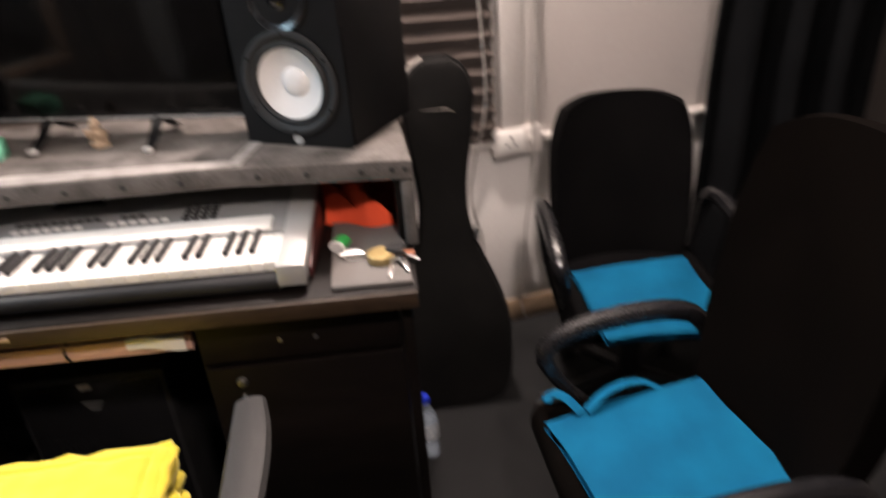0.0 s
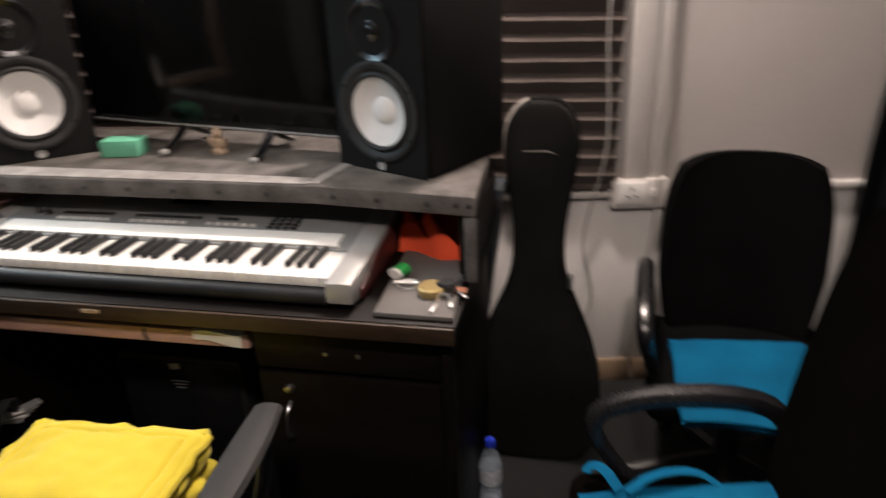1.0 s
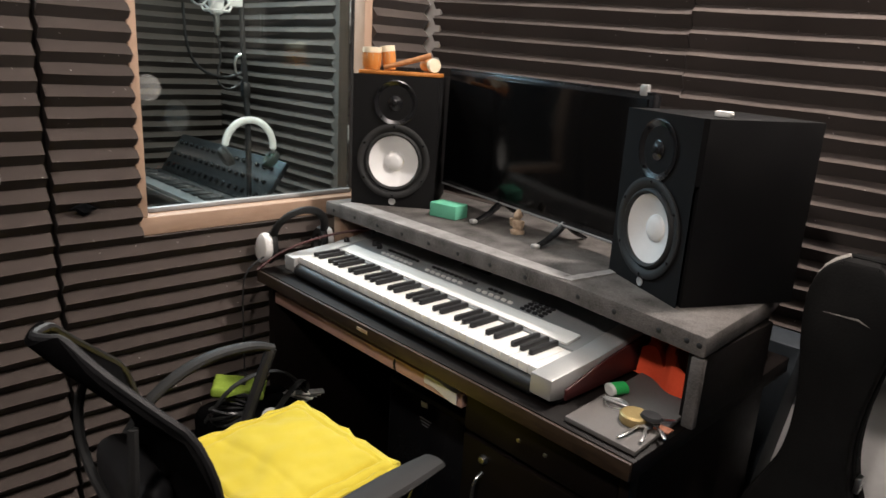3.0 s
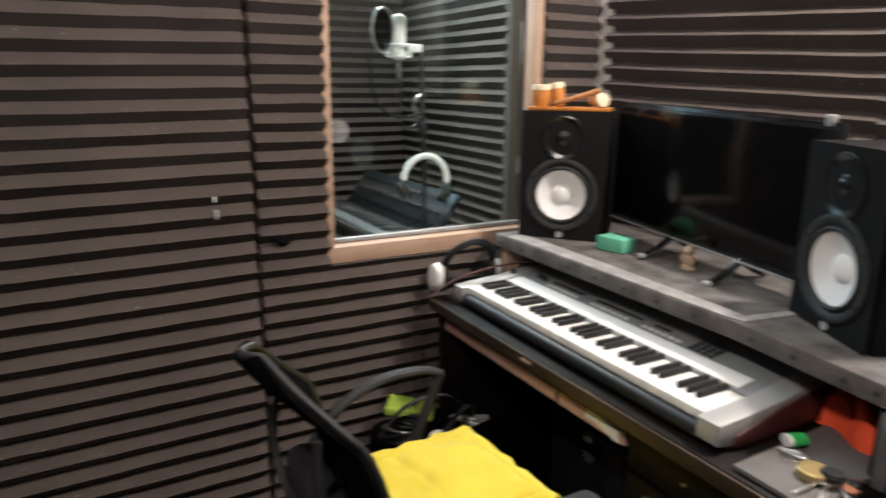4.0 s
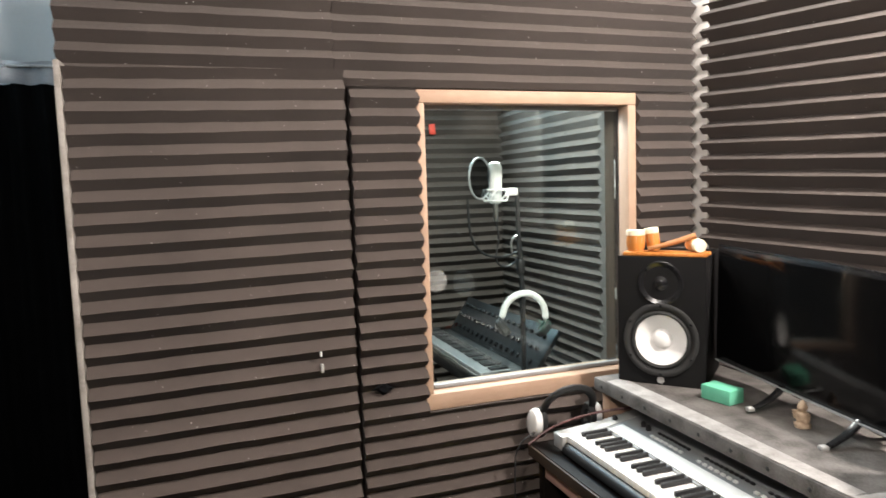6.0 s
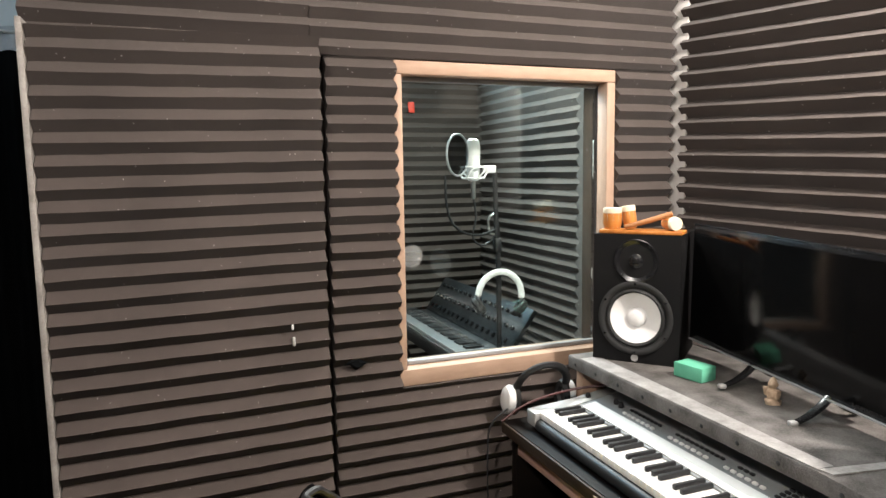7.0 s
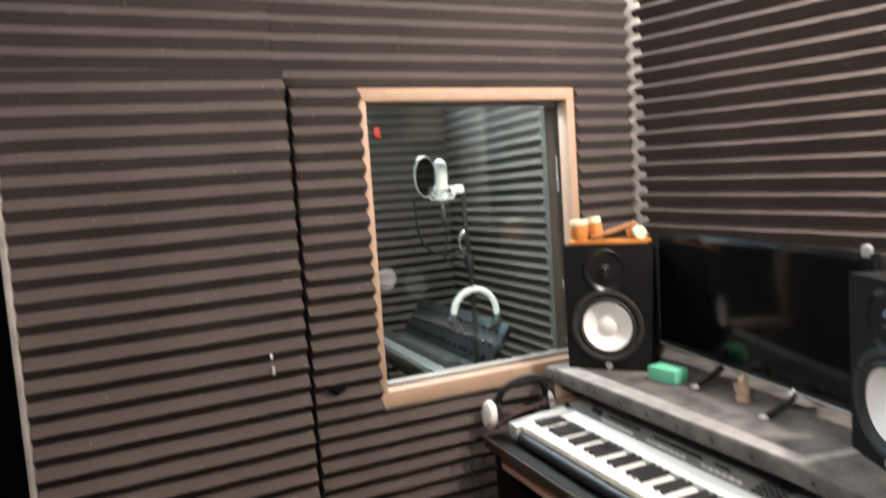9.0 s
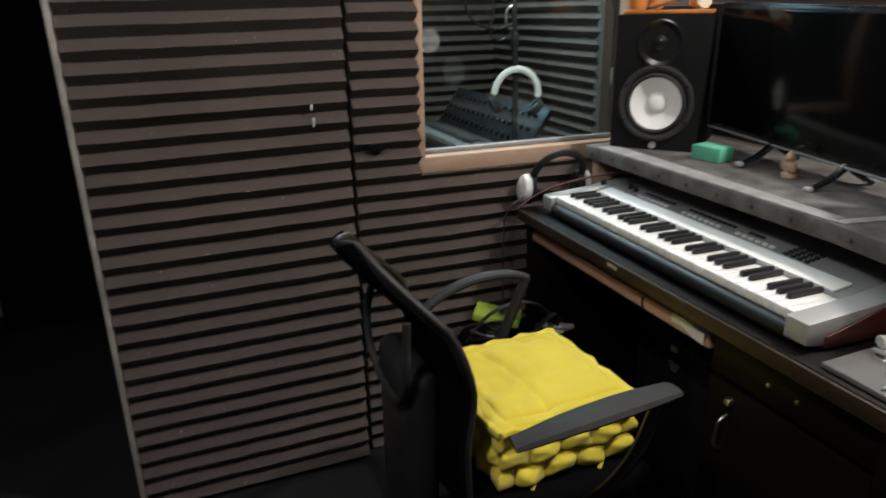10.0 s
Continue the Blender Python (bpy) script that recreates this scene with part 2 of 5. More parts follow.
def tube(pts, r, seg=8, bm=None, flat=1.0, smooth=0, m=None):
    """A round (or flattened) bar along points; r may be a list."""
    bm = bm or bmesh.new()
    P = [Vector(p) for p in pts]
    R = list(r) if isinstance(r, (list, tuple)) else [r] * len(P)
    for _ in range(smooth):
        Q, S = [P[0]], [R[0]]
        for i in range(len(P) - 1):
            Q += [P[i] * 0.75 + P[i + 1] * 0.25, P[i] * 0.25 + P[i + 1] * 0.75]
            S += [R[i] * 0.75 + R[i + 1] * 0.25, R[i] * 0.25 + R[i + 1] * 0.75]
        P, R = Q + [P[-1]], S + [R[-1]]
    t = bmesh.new()
    up = Vector((0, 0, 1)) if abs((P[-1] - P[0]).normalized().z) < 0.9 else Vector((1, 0, 0))
    rings = []
    for i, p in enumerate(P):
        d = (P[min(i + 1, len(P) - 1)] - P[max(i - 1, 0)]).normalized()
        u = d.cross(up)
        if u.length < 1e-3:
            u = d.cross(Vector((0, 1, 0)))
        u.normalize()
        v = u.cross(d).normalized()
        up = v
        rings.append([t.verts.new(p + R[i] * (u * math.cos(a) + v * math.sin(a) * flat)) for a in [2 * math.pi * k / seg for k in range(seg)]])
    for a, b in zip(rings, rings[1:]):
        for i in range(seg):
            t.faces.new((a[i], a[(i + 1) % seg], b[(i + 1) % seg], b[i]))
    t.faces.new(rings[0][::-1])
    t.faces.new(rings[-1])
    bmesh.ops.recalc_face_normals(t, faces=t.faces[:])
    return merge(bm, t, m)


def prism(poly, z0, z1, bev=0.0, bm=None, m=None):
    """An outline in x, y raised from z0 to z1."""
    bm = bm or bmesh.new()
    t = bmesh.new()
    f = t.faces.new([t.verts.new((x, y, z0)) for x, y in poly])
    e = bmesh.ops.extrude_face_region(t, geom=[f])
    bmesh.ops.translate(t, vec=(0, 0, z1 - z0), verts=[v for v in e["geom"] if isinstance(v, bmesh.types.BMVert)])
    bmesh.ops.recalc_face_normals(t, faces=t.faces[:])
    if bev:
        bmesh.ops.bevel(t, geom=t.edges[:], offset=bev, segments=2, profile=0.5, affect="EDGES")
    return merge(bm, t, m)


def sheet(fn, nu, nv, thick, bm=None):
    """A cloth or shell: fn(u, v) gives points, u and v from 0 to 1; thick is laid on its back, 0 for the skin of a filled thing."""
    bm = bm or bmesh.new()
    t = bmesh.new()
    g = [[t.verts.new(fn(i / nu, j / nv)) for j in range(nv + 1)] for i in range(nu + 1)]
    for i in range(nu):
        for j in range(nv):
            t.faces.new((g[i][j], g[i + 1][j], g[i + 1][j + 1], g[i][j + 1]))
    bmesh.ops.recalc_face_normals(t, faces=t.faces[:])
    if thick:
        bmesh.ops.solidify(t, geom=t.faces[:], thickness=thick)
    return merge(bm, t)


def mesh_of(bm, name, mat, smooth=True):
    me = bpy.data.meshes.new(name)
    bm.normal_update()
    if smooth:
        for f in bm.faces:
            f.smooth = True
        for e in bm.edges:
            if len(e.link_faces) == 2 and e.calc_face_angle(0) > 0.6:
                e.smooth = False
    bm.to_mesh(me)
    bm.free()
    me.materials.append(mat)
    return me


def part(name, bm, mat, parent, label="", m=None):
    o = new(name, mesh_of(bm, name, mat))
    o.parent = parent
    if m is not None:
        o.matrix_basis = m
    if label:
        tagged(o, label)
    return o


def thing(name, label, category, m=None, group="", kind=""):
    o = new(name)
    o.empty_display_size = 0.05
    if m is not None:
        o.matrix_basis = m
    return tagged(o, label, category, group, kind)


def single(name, bm, mat, label, category, m=None, group="", kind=""):
    o = new(name, mesh_of(bm, name, mat))
    if m is not None:
        o.matrix_basis = m
    return tagged(o, label, category, group, kind)


PITCH = 0.0535


def foam(length, z0, z1, depth=0.030, base=0.018, phase=0.0, seed=1, pitch=PITCH, skew=0.0):
    """A wedge foam sheet: ridges along x, standing from y = 0 towards minus y, between two heights."""
    rnd = random.Random(seed)
    k0, k1 = math.floor((z0 - phase) / (pitch / 2)) - 1, math.ceil((z1 - phase) / (pitch / 2)) + 1
    prof = []
    for k in range(k0, k1 + 1):
        prof.append((phase + (k + (skew if k % 2 else 0)) * pitch / 2, -base - (depth if k % 2 else 0)))
    cut = []
    for (za, ya), (zb, yb) in zip(prof, prof[1:]):
        for zc in (z0, z1):
            if za < zc < zb:
                cut.append((zc, ya + (yb - ya) * (zc - za) / (zb - za)))
        if z0 <= zb <= z1:
            cut.append((zb, yb))
    cut = sorted(set(cut))
    n = max(2, int(length / 0.07))
    bm = bmesh.new()
    cols = []
    for i in range(n + 1):
        x = length * i / n
        col = [bm.verts.new((x, 0, z0))]
        for z, y in cut:
            end = 0.3 if i in (0, n) else 1.0
            col.append(bm.verts.new((x, y + end * rnd.uniform(-0.0012, 0.0012), z + rnd.uniform(-0.0012, 0.0012))))
        col.append(bm.verts.new((x, 0, z1)))
        cols.append(col)
    for a, b in zip(cols, cols[1:]):
        for j in range(len(a)):
            k = (j + 1) % len(a)
            bm.faces.new((a[j], b[j], b[k], a[k]))
    bm.faces.new(cols[0])
    bm.faces.new(cols[-1][::-1])
    bmesh.ops.recalc_face_normals(bm, faces=bm.faces[:])
    return bm


# ---- structure ----
FZ = -0.09  # floor level
floor = tagged(new("floor", mesh_of(box((0.65, -0.60, FZ - 0.05), (5.3, 4.4, 0.1)), "floor", FLOORM)), "dark worn carpet floor of the studio", "floor", kind="structure")
ceiling = tagged(new("ceiling", mesh_of(box((0.65, -0.60, 2.95), (5.3, 4.4, 0.1)), "ceiling", CEIL)), "plain off-white ceiling", "ceiling", kind="structure")
wall_north = tagged(new("wall_north", mesh_of(box((1.57, 0.06, 1.405), (3.30, 0.12, 2.99)), "wall_north", WHITE)), "white painted wall partly covered in dark foam", "wall", kind="structure")
wall_north.matrix_basis = Matrix.Translation((0, 0.748, 0)) @ Matrix.Rotation(radians(12), 4, "Z")
NW = wall_north.matrix_basis.copy()
wall_booth_north = tagged(new("wall_booth_north", mesh_of(box((-0.985, 0.81, 1.405), (1.87, 0.12, 2.99)), "wall_booth_north", WHITE)), "white wall of the booth covered in foam", "wall", kind="structure")
# the east and south walls are out of view; dark colour keeps bounce light down
wall_east = tagged(new("wall_east", mesh_of(box((3.2, -0.60, 1.405), (0.12, 4.2, 2.99)), "wall_east", DARKWALL)), "plain unseen wall, darkened to cut bounce light", "wall", kind="structure")
wall_south = tagged(new("wall_south", mesh_of(box((0.95, -2.65, 1.405), (4.5, 0.12, 2.99)), "wall_south", DARKWALL)), "plain unseen wall, darkened to cut bounce light", "wall", kind="structure")
# passage wall that ends in a pale corner post
wall_passage = tagged(new("wall_passage", mesh_of(box((-0.65, -2.035, 1.405), (1.44, 0.12, 2.99)), "wall_passage", BLUEWALL)), "pale wall beside the passage", "wall", kind="structure")
wall_passage_end = tagged(new("wall_passage_end", mesh_of(box((-1.43, -2.345, 1.405), (0.12, 0.49, 2.99)), "wall_passage_end", BLUEWALL)), "pale wall closing the passage", "wall", kind="structure")
tagged(new("trim_passage", mesh_of(box((-1.34, -1.965, 1.405), (0.075, 0.03, 2.99), 0.006), "trim_passage", TRIMW)), "pale door trim at the passage corner", "trim", kind="structure")

# far wall with a high window
bm = box((-1.86, -0.95, 1.055), (0.12, 3.5, 2.29))
box((-1.86, -0.95, 2.80), (0.12, 3.5, 0.2), bm=bm)
box((-1.86, -1.65, 2.45), (0.12, 2.1, 0.5), bm=bm)
box((-1.86, 0.545, 2.45), (0.12, 0.51, 0.5), bm=bm)
wall_west = tagged(new("wall_west", mesh_of(bm, "wall_west", BLUEWALL)), "pale far wall with a high window", "wall", kind="structure")
window_far = thing("window_2", "high bright window with a pale frame", "window", pose(-1.86, -0.155, 2.45), kind="structure")
for nm, c, s in (("window_frame", (0, -0.42, 0), (0.06, 0.05, 0.5)), ("window_frame", (0, 0.42, 0), (0.06, 0.05, 0.5)), ("window_sill", (0.02, 0, -0.23), (0.12, 0.80, 0.04))):
    part(nm, box(c, s, 0.004), TRIMW, window_far)
p = part("pane", box((0, 0, 0.02), (0.006, 0.80, 0.46)), GLASS, window_far)
p.visible_shadow = False

# booth wall: board with an opening, foam on its face
WL, WR, WB, WT = -0.322, 0.461, 0.875, 1.875
bm = box((-0.075, (-1.26 + WL) / 2, 1.05), (0.07, WL + 1.26, 2.28))
box((-0.075, (WR + 0.748) / 2, 1.05), (0.07, 0.748 - WR, 2.28), bm=bm)
box((-0.075, (WL + WR) / 2, (WB + FZ) / 2), (0.07, WR - WL, WB - FZ), bm=bm)
box((-0.075, (WL + WR) / 2, (WT + 2.19) / 2), (0.07, WR - WL, 2.19 - WT), bm=bm)
# board coloured dark so that the gap beside the door looks shaded
wall_booth = tagged(new("wall_booth", mesh_of(bm, "wall_booth", DARKWALL)), "dark foam-clad partition of the recording booth", "wall", kind="structure")


def slope(rise):
    """Ridges that run out of level: z climbs by rise for each metre along x."""
    return Matrix(((1, 0, 0, 0), (0, 1, 0, 0), (rise, 0, 1, 0), (0, 0, 0, 1)))


def booth_foam(y0, y1, z0, z1, xbase, seed, parent=wall_booth, base=0.018, phase=0.0, pitch=PITCH, rise=0.0):
    m = Matrix.Translation((xbase, y0, 0)) @ Matrix.Rotation(radians(90), 4, "Z")
    bm = foam(y1 - y0, z0, z1, base=base, seed=seed, phase=phase, pitch=pitch)
    bmesh.ops.transform(bm, matrix=slope(rise), verts=bm.verts)
    return part("foam_panel", bm, FOAM, parent, m=m)


XB = -0.022
booth_foam(-0.529, WL + 0.004, FZ, 1.878, XB, 2)
booth_foam(WR + 0.004, 0.694, FZ, 1.878, XB, 3)
booth_foam(WL + 0.004, WR + 0.004, FZ, WB - 0.002, XB, 4)
booth_foam(-0.57, 0.698, 1.880, 2.212, XB, 5)
booth_foam(-1.278, -0.572, 1.918, 2.230, XB, 6, base=0.024)

# hinged foam-clad door of the booth
booth_door = thing("door_1", "closed booth door clad in dark ridged foam", "door", kind="structure")
# leaf darkened too: shade of the door gap is in its colour
part("door_leaf", box((0.005, -0.905, 0.92), (0.050, 0.70, 1.99), 0.003), DARKWALL, booth_door)
booth_foam(-1.258, -0.555, FZ + 0.012, 1.904, 0.030, 7, booth_door, base=0.024, phase=0.0144, pitch=0.0565, rise=0.015)
part("door_edge", box((0.016, -1.267, 0.92), (0.140, 0.014, 2.0), 0.002), CASEEDGE, booth_door, "pale worn door edge")

# window between room and booth
win = thing("window_1", "pine-framed glass window into the booth", "window", kind="structure")
part("frame_bar", box((-0.060, (WL + WR) / 2, WT - 0.020), (0.13, WR - WL, 0.040), 0.003), PINE, win)
part("frame_bar", box((-0.060, (WL + WR) / 2, WB + 0.026), (0.13, WR - WL, 0.052), 0.003), PINE, win)
part("frame_bar", box((-0.024, WR - 0.016, (WB + WT) / 2 + 0.006), (0.058, 0.032, WT - WB - 0.093), 0.003), PINEV, win)
part("frame_bar", box((-0.060, WL + 0.012, (WB + WT) / 2 + 0.006), (0.128, 0.024, WT - WB - 0.093), 0.003), PINEV, win)
for c, s in (((-0.052, (WL + WR) / 2, WT - 0.048), (0.018, 0.70, 0.014)), ((-0.052, (WL + WR) / 2, WB + 0.060), (0.018, 0.70, 0.014))):
    part("glazing_bead", box(c, s, 0.003), DKSILVER, win)
p = part("pane", box((-0.066, (WL + WR) / 2 - 0.007, (WB + WT) / 2), (0.006, 0.719, 0.905)), GLASS, win)
p.visible_shadow = False

# foam on the white wall
TILT = slope(-0.0384)  # the foam hangs slightly out of level
for x0, bm in ((0.020, foam(0.890, 0.685, 2.176, phase=0.0194, seed=11, pitch=0.0548, skew=0.3)), (0.912, foam(0.828, 0.692, 2.143, phase=0.0563, seed=12, pitch=0.0588, skew=0.3))):
    bmesh.ops.transform(bm, matrix=TILT, verts=bm.verts)
    part("foam_panel", bm, FOAM, wall_north, m=Matrix.Translation((x0, -0.001, 0)))
# added board: light falling on the lower wall is put into a paler colour
LOWWALL = surf("brightened_wall_paint", (0.66, 0.64, 0.62), (0.76, 0.74, 0.72), 2.0, 0.6, 0, 0.1, 60, 0.3)
part("dado", box((1.60, -0.003, (FZ + 0.628) / 2), (2.96, 0.006, 0.628 - FZ), 0.001), LOWWALL, wall_north, "lower wall in a lighter tone for the light on it")
part("ledge", box((0.90, -0.016, 0.640), (1.72, 0.03, 0.020), 0.002), TRIMW, wall_north, "white ledge under the foam")
part("ledge", box((0.86, -0.014, 0.016), (1.70, 0.026, 0.03), 0.002, m=TILT), TRIMW, wall_north, "pale strip above the foam", m=Matrix.Translation((0.03, 0, 2.178)))
part("corner_strip", box((0.0, -0.016, 1.05), (0.080, 0.030, 2.28), 0.002), TRIMW, wall_north, "white strip in the corner")
# booth interior
m = Matrix.Translation((-0.112, 0.70, 0)) @ Matrix.Rotation(radians(-90), 4, "Z")
part("foam_panel", foam(0.70 - WR + 0.050, FZ, 2.19, seed=34), FOAM, wall_booth, m=m)
for i in range(2):
    part("foam_panel", foam(0.775, FZ, 2.20, phase=0.01, seed=20 + i), FOAM, wall_booth_north, m=Matrix.Translation((-1.686 + 0.778 * i, 0.748, 0)))
booth_back = tagged(new("wall_booth_back", mesh_of(box((-1.72, -0.25, 1.055), (0.06, 1.99, 2.29)), "wall_booth_back", PLY)), "foam-clad far wall inside the booth", "wall", kind="structure")
booth_foam(-1.20, 0.728, FZ, 2.20, -1.69, 31, booth_back)
booth_side = tagged(new("wall_booth_side", mesh_of(box((-0.90, -1.235, 1.055), (1.58, 0.05, 2.29)), "wall_booth_side", PLY)), "side wall of the booth towards the passage", "wall", kind="structure")
m = Matrix.Translation((-0.12, -1.208, 0)) @ Matrix.Rotation(radians(180), 4, "Z")
part("foam_panel", foam(1.52, FZ, 2.20, seed=33), FOAM, booth_side, m=m)

# ---- desk ----
desk = thing("desk", "dark-stained wooden studio desk with side cabinet", "desk")
part("desktop", prism([(0.088, -0.008), (1.400, -0.008), (1.388, 0.70), (0.088, 0.70)], 0.712, 0.75, 0.003), DESK, desk)
part("desk_edge", box((0.744, -0.012, 0.7305), (1.308, 0.008, 0.035), 0.002), DESKEDGE, desk, "worn brown front edge")
part("side_panel", box((0.108, 0.345, 0.3105), (0.03, 0.65, 0.801), 0.002), DESK, desk)
part("back_panel", box((0.538, 0.66, 0.35), (0.82, 0.02, 0.70), 0.002), DESK, desk)
part("cabinet_body", box((1.155, 0.355, 0.3105), (0.40, 0.62, 0.801), 0.003), DESK, desk)
door = part("cabinet_door", box((1.160, 0.035, 0.265), (0.395, 0.016, 0.65), 0.003), DESK, desk)
drawer = part("drawer_front", box((1.160, 0.035, 0.650), (0.395, 0.016, 0.095), 0.003), DESK, desk)
part("corner_post", box((1.374, 0.033, 0.3105), (0.022, 0.03, 0.801), 0.003), DESK, desk)
part("door_lock", lathe([(0, 0.012), (0.008, 0.011), (0.011, 0.006), (0.011, 0)], 16), CHROME, door, m=pose(1.03, 0.027, 0.555, 90))
part("handle", tube([(1.028, 0.027, 0.52), (1.027, 0.003, 0.51), (1.024, 0.001, 0.47), (1.022, 0.003, 0.44), (1.02, 0.027, 0.43)], 0.004, 8, smooth=2), CHROME, door)
for x in (1.12, 1.19):
    part("screw_cap", lathe([(0, 0.004), (0.004, 0.003), (0.005, 0)], 10), CHROME, drawer, m=pose(x, 0.027, 0.645, 90))
part("under_shelf", box((0.539, 0.31, 0.667), (0.82, 0.50, 0.016), 0.002), DESK, desk)
part("shelf_batten", box((0.542, 0.033, 0.664), (0.826, 0.022, 0.034), 0.002), REDWOOD, desk, "reddish bare wood batten")
part("edge_chip", box((0.630, -0.0172, 0.734), (0.042, 0.003, 0.009), 0.001), TAN, desk, "chipped pale patch")
bm = tube([(0.80, 0.200, 0.679), (0.74, 0.120, 0.687), (0.72, 0.036, 0.685), (0.715, 0.018, 0.674), (0.72, 0.020, 0.644), (0.73, 0.066, 0.648)], 0.003, 6, smooth=2)
single("black_cable", bm, BLACKP, "thin black cable looped round the desk batten", "cable")
single("paper_sheet", sheet(lambda u, v: (0.835 + 0.110 * u, 0.016 + 0.20 * max(0.0, v - 0.18) + 0.002 * math.sin(6 * u), 0.6845 + 0.002 * math.sin(5 * u) - (0.020 + 0.010 * u) * max(0.0, 0.18 - v) / 0.18), 8, 12, -0.002), PAPER, "loose white paper on the under-desk shelf", "paper")
pc = thing("equipment_case", "black equipment case with a white sticker under the desk", "case", pose(0.60, 0.42, FZ))
part("case_shell", box((0, 0, 0.275), (0.36, 0.34, 0.53), 0.008), BLACKP, pc)
part("front_panel", box((0, -0.1725, 0.275), (0.335, 0.006, 0.50), 0.003), BLACKG, pc)
for x in (-0.14, 0.14):
    for y in (-0.13, 0.13):
        part("case_foot", lathe([(0, 0), (0.014, 0), (0.016, 0.011), (0, 0.011)], 12), RUBBER, pc, m=pose(x, y, 0))
part("sticker", prism([(0, 0), (0.028, 0.004), (0.026, 0.020), (-0.002, 0.017)], 0, 0.0015), PAPER, pc, "small white sticker", m=pose(-0.020, -0.1760, 0.505, 90, 0, 0))
for i in range(3):
    part("print_bar", box((0.0, -0.1765, 0.470 - 0.010 * i), (0.050 - 0.012 * i, 0.0015, 0.003)), DKSILVER, pc, "faint grey print")

# carpeted riser on the desk
riser = thing("desk_riser", "grey carpet-covered riser shelf nailed along its edge", "shelf")
part("riser_top", prism([(0.09, 0.228), (1.05, 0.216), (1.412, 0.170), (1.392, 0.50), (1.36, 0.69), (0.09, 0.69)], 0.897, 0.940, 0.006), CARPET, riser)
part("riser_side", box((1.388, 0.345, 0.8225), (0.034, 0.31, 0.144), 0.004), DESK, riser, "dark wood end panel")
part("edge_cover", box((1.398, 0.181, 0.8225), (0.026, 0.018, 0.144), 0.005), CARPET, riser)
part("riser_side", box((0.125, 0.46, 0.8225), (0.040, 0.42, 0.144), 0.006), PINE, riser, "bare wood end panel")
part("riser_back", box((0.74, 0.68, 0.8225), (1.18, 0.018, 0.144), 0.002), DESK, riser)
# strips a little paler than the riser carpet, along the front and turning back
part("worn_strip", prism([(0.16, 0.232), (1.035, 0.220), (1.038, 0.262), (0.60, 0.285), (0.16, 0.300)], 0.9402, 0.9425), RISERSTRIP, riser, "pale mottled strip along the front")
part("worn_strip", prism([(1.036, 0.221), (1.066, 0.226), (1.090, 0.372), (1.066, 0.376)], 0.9402, 0.9427), RISERSTRIP, riser, "pale mottled strip")
nail = mesh_of(lathe([(0, 0.002), (0.004, 0.0015), (0.006, 0)], 8), "nail", RUBBER)
spots = [(0.14 + 0.115 * i, 0.227 - 0.0125 * (0.05 + 0.115 * i), 0.918) for i in range(8)] + [(1.10, 0.209, 0.918), (1.20, 0.197, 0.918), (1.31, 0.183, 0.918), (1.372, 0.176, 0.92), (1.398, 0.172, 0.92)]
for i, q in enumerate(spots):
    o = new("nail", nail)
    o.parent = riser
    o.matrix_basis = Matrix.Translation((q[0], q[1] - 0.001, q[2])) @ Matrix.Rotation(radians(90), 4, "X")
for z in (0.885, 0.85, 0.80, 0.765):
    o = new("nail", nail)
    o.parent = riser
    o.matrix_basis = Matrix.Translation((1.396 + 0.003, 0.174, z)) @ Matrix.Rotation(radians(90), 4, "X")


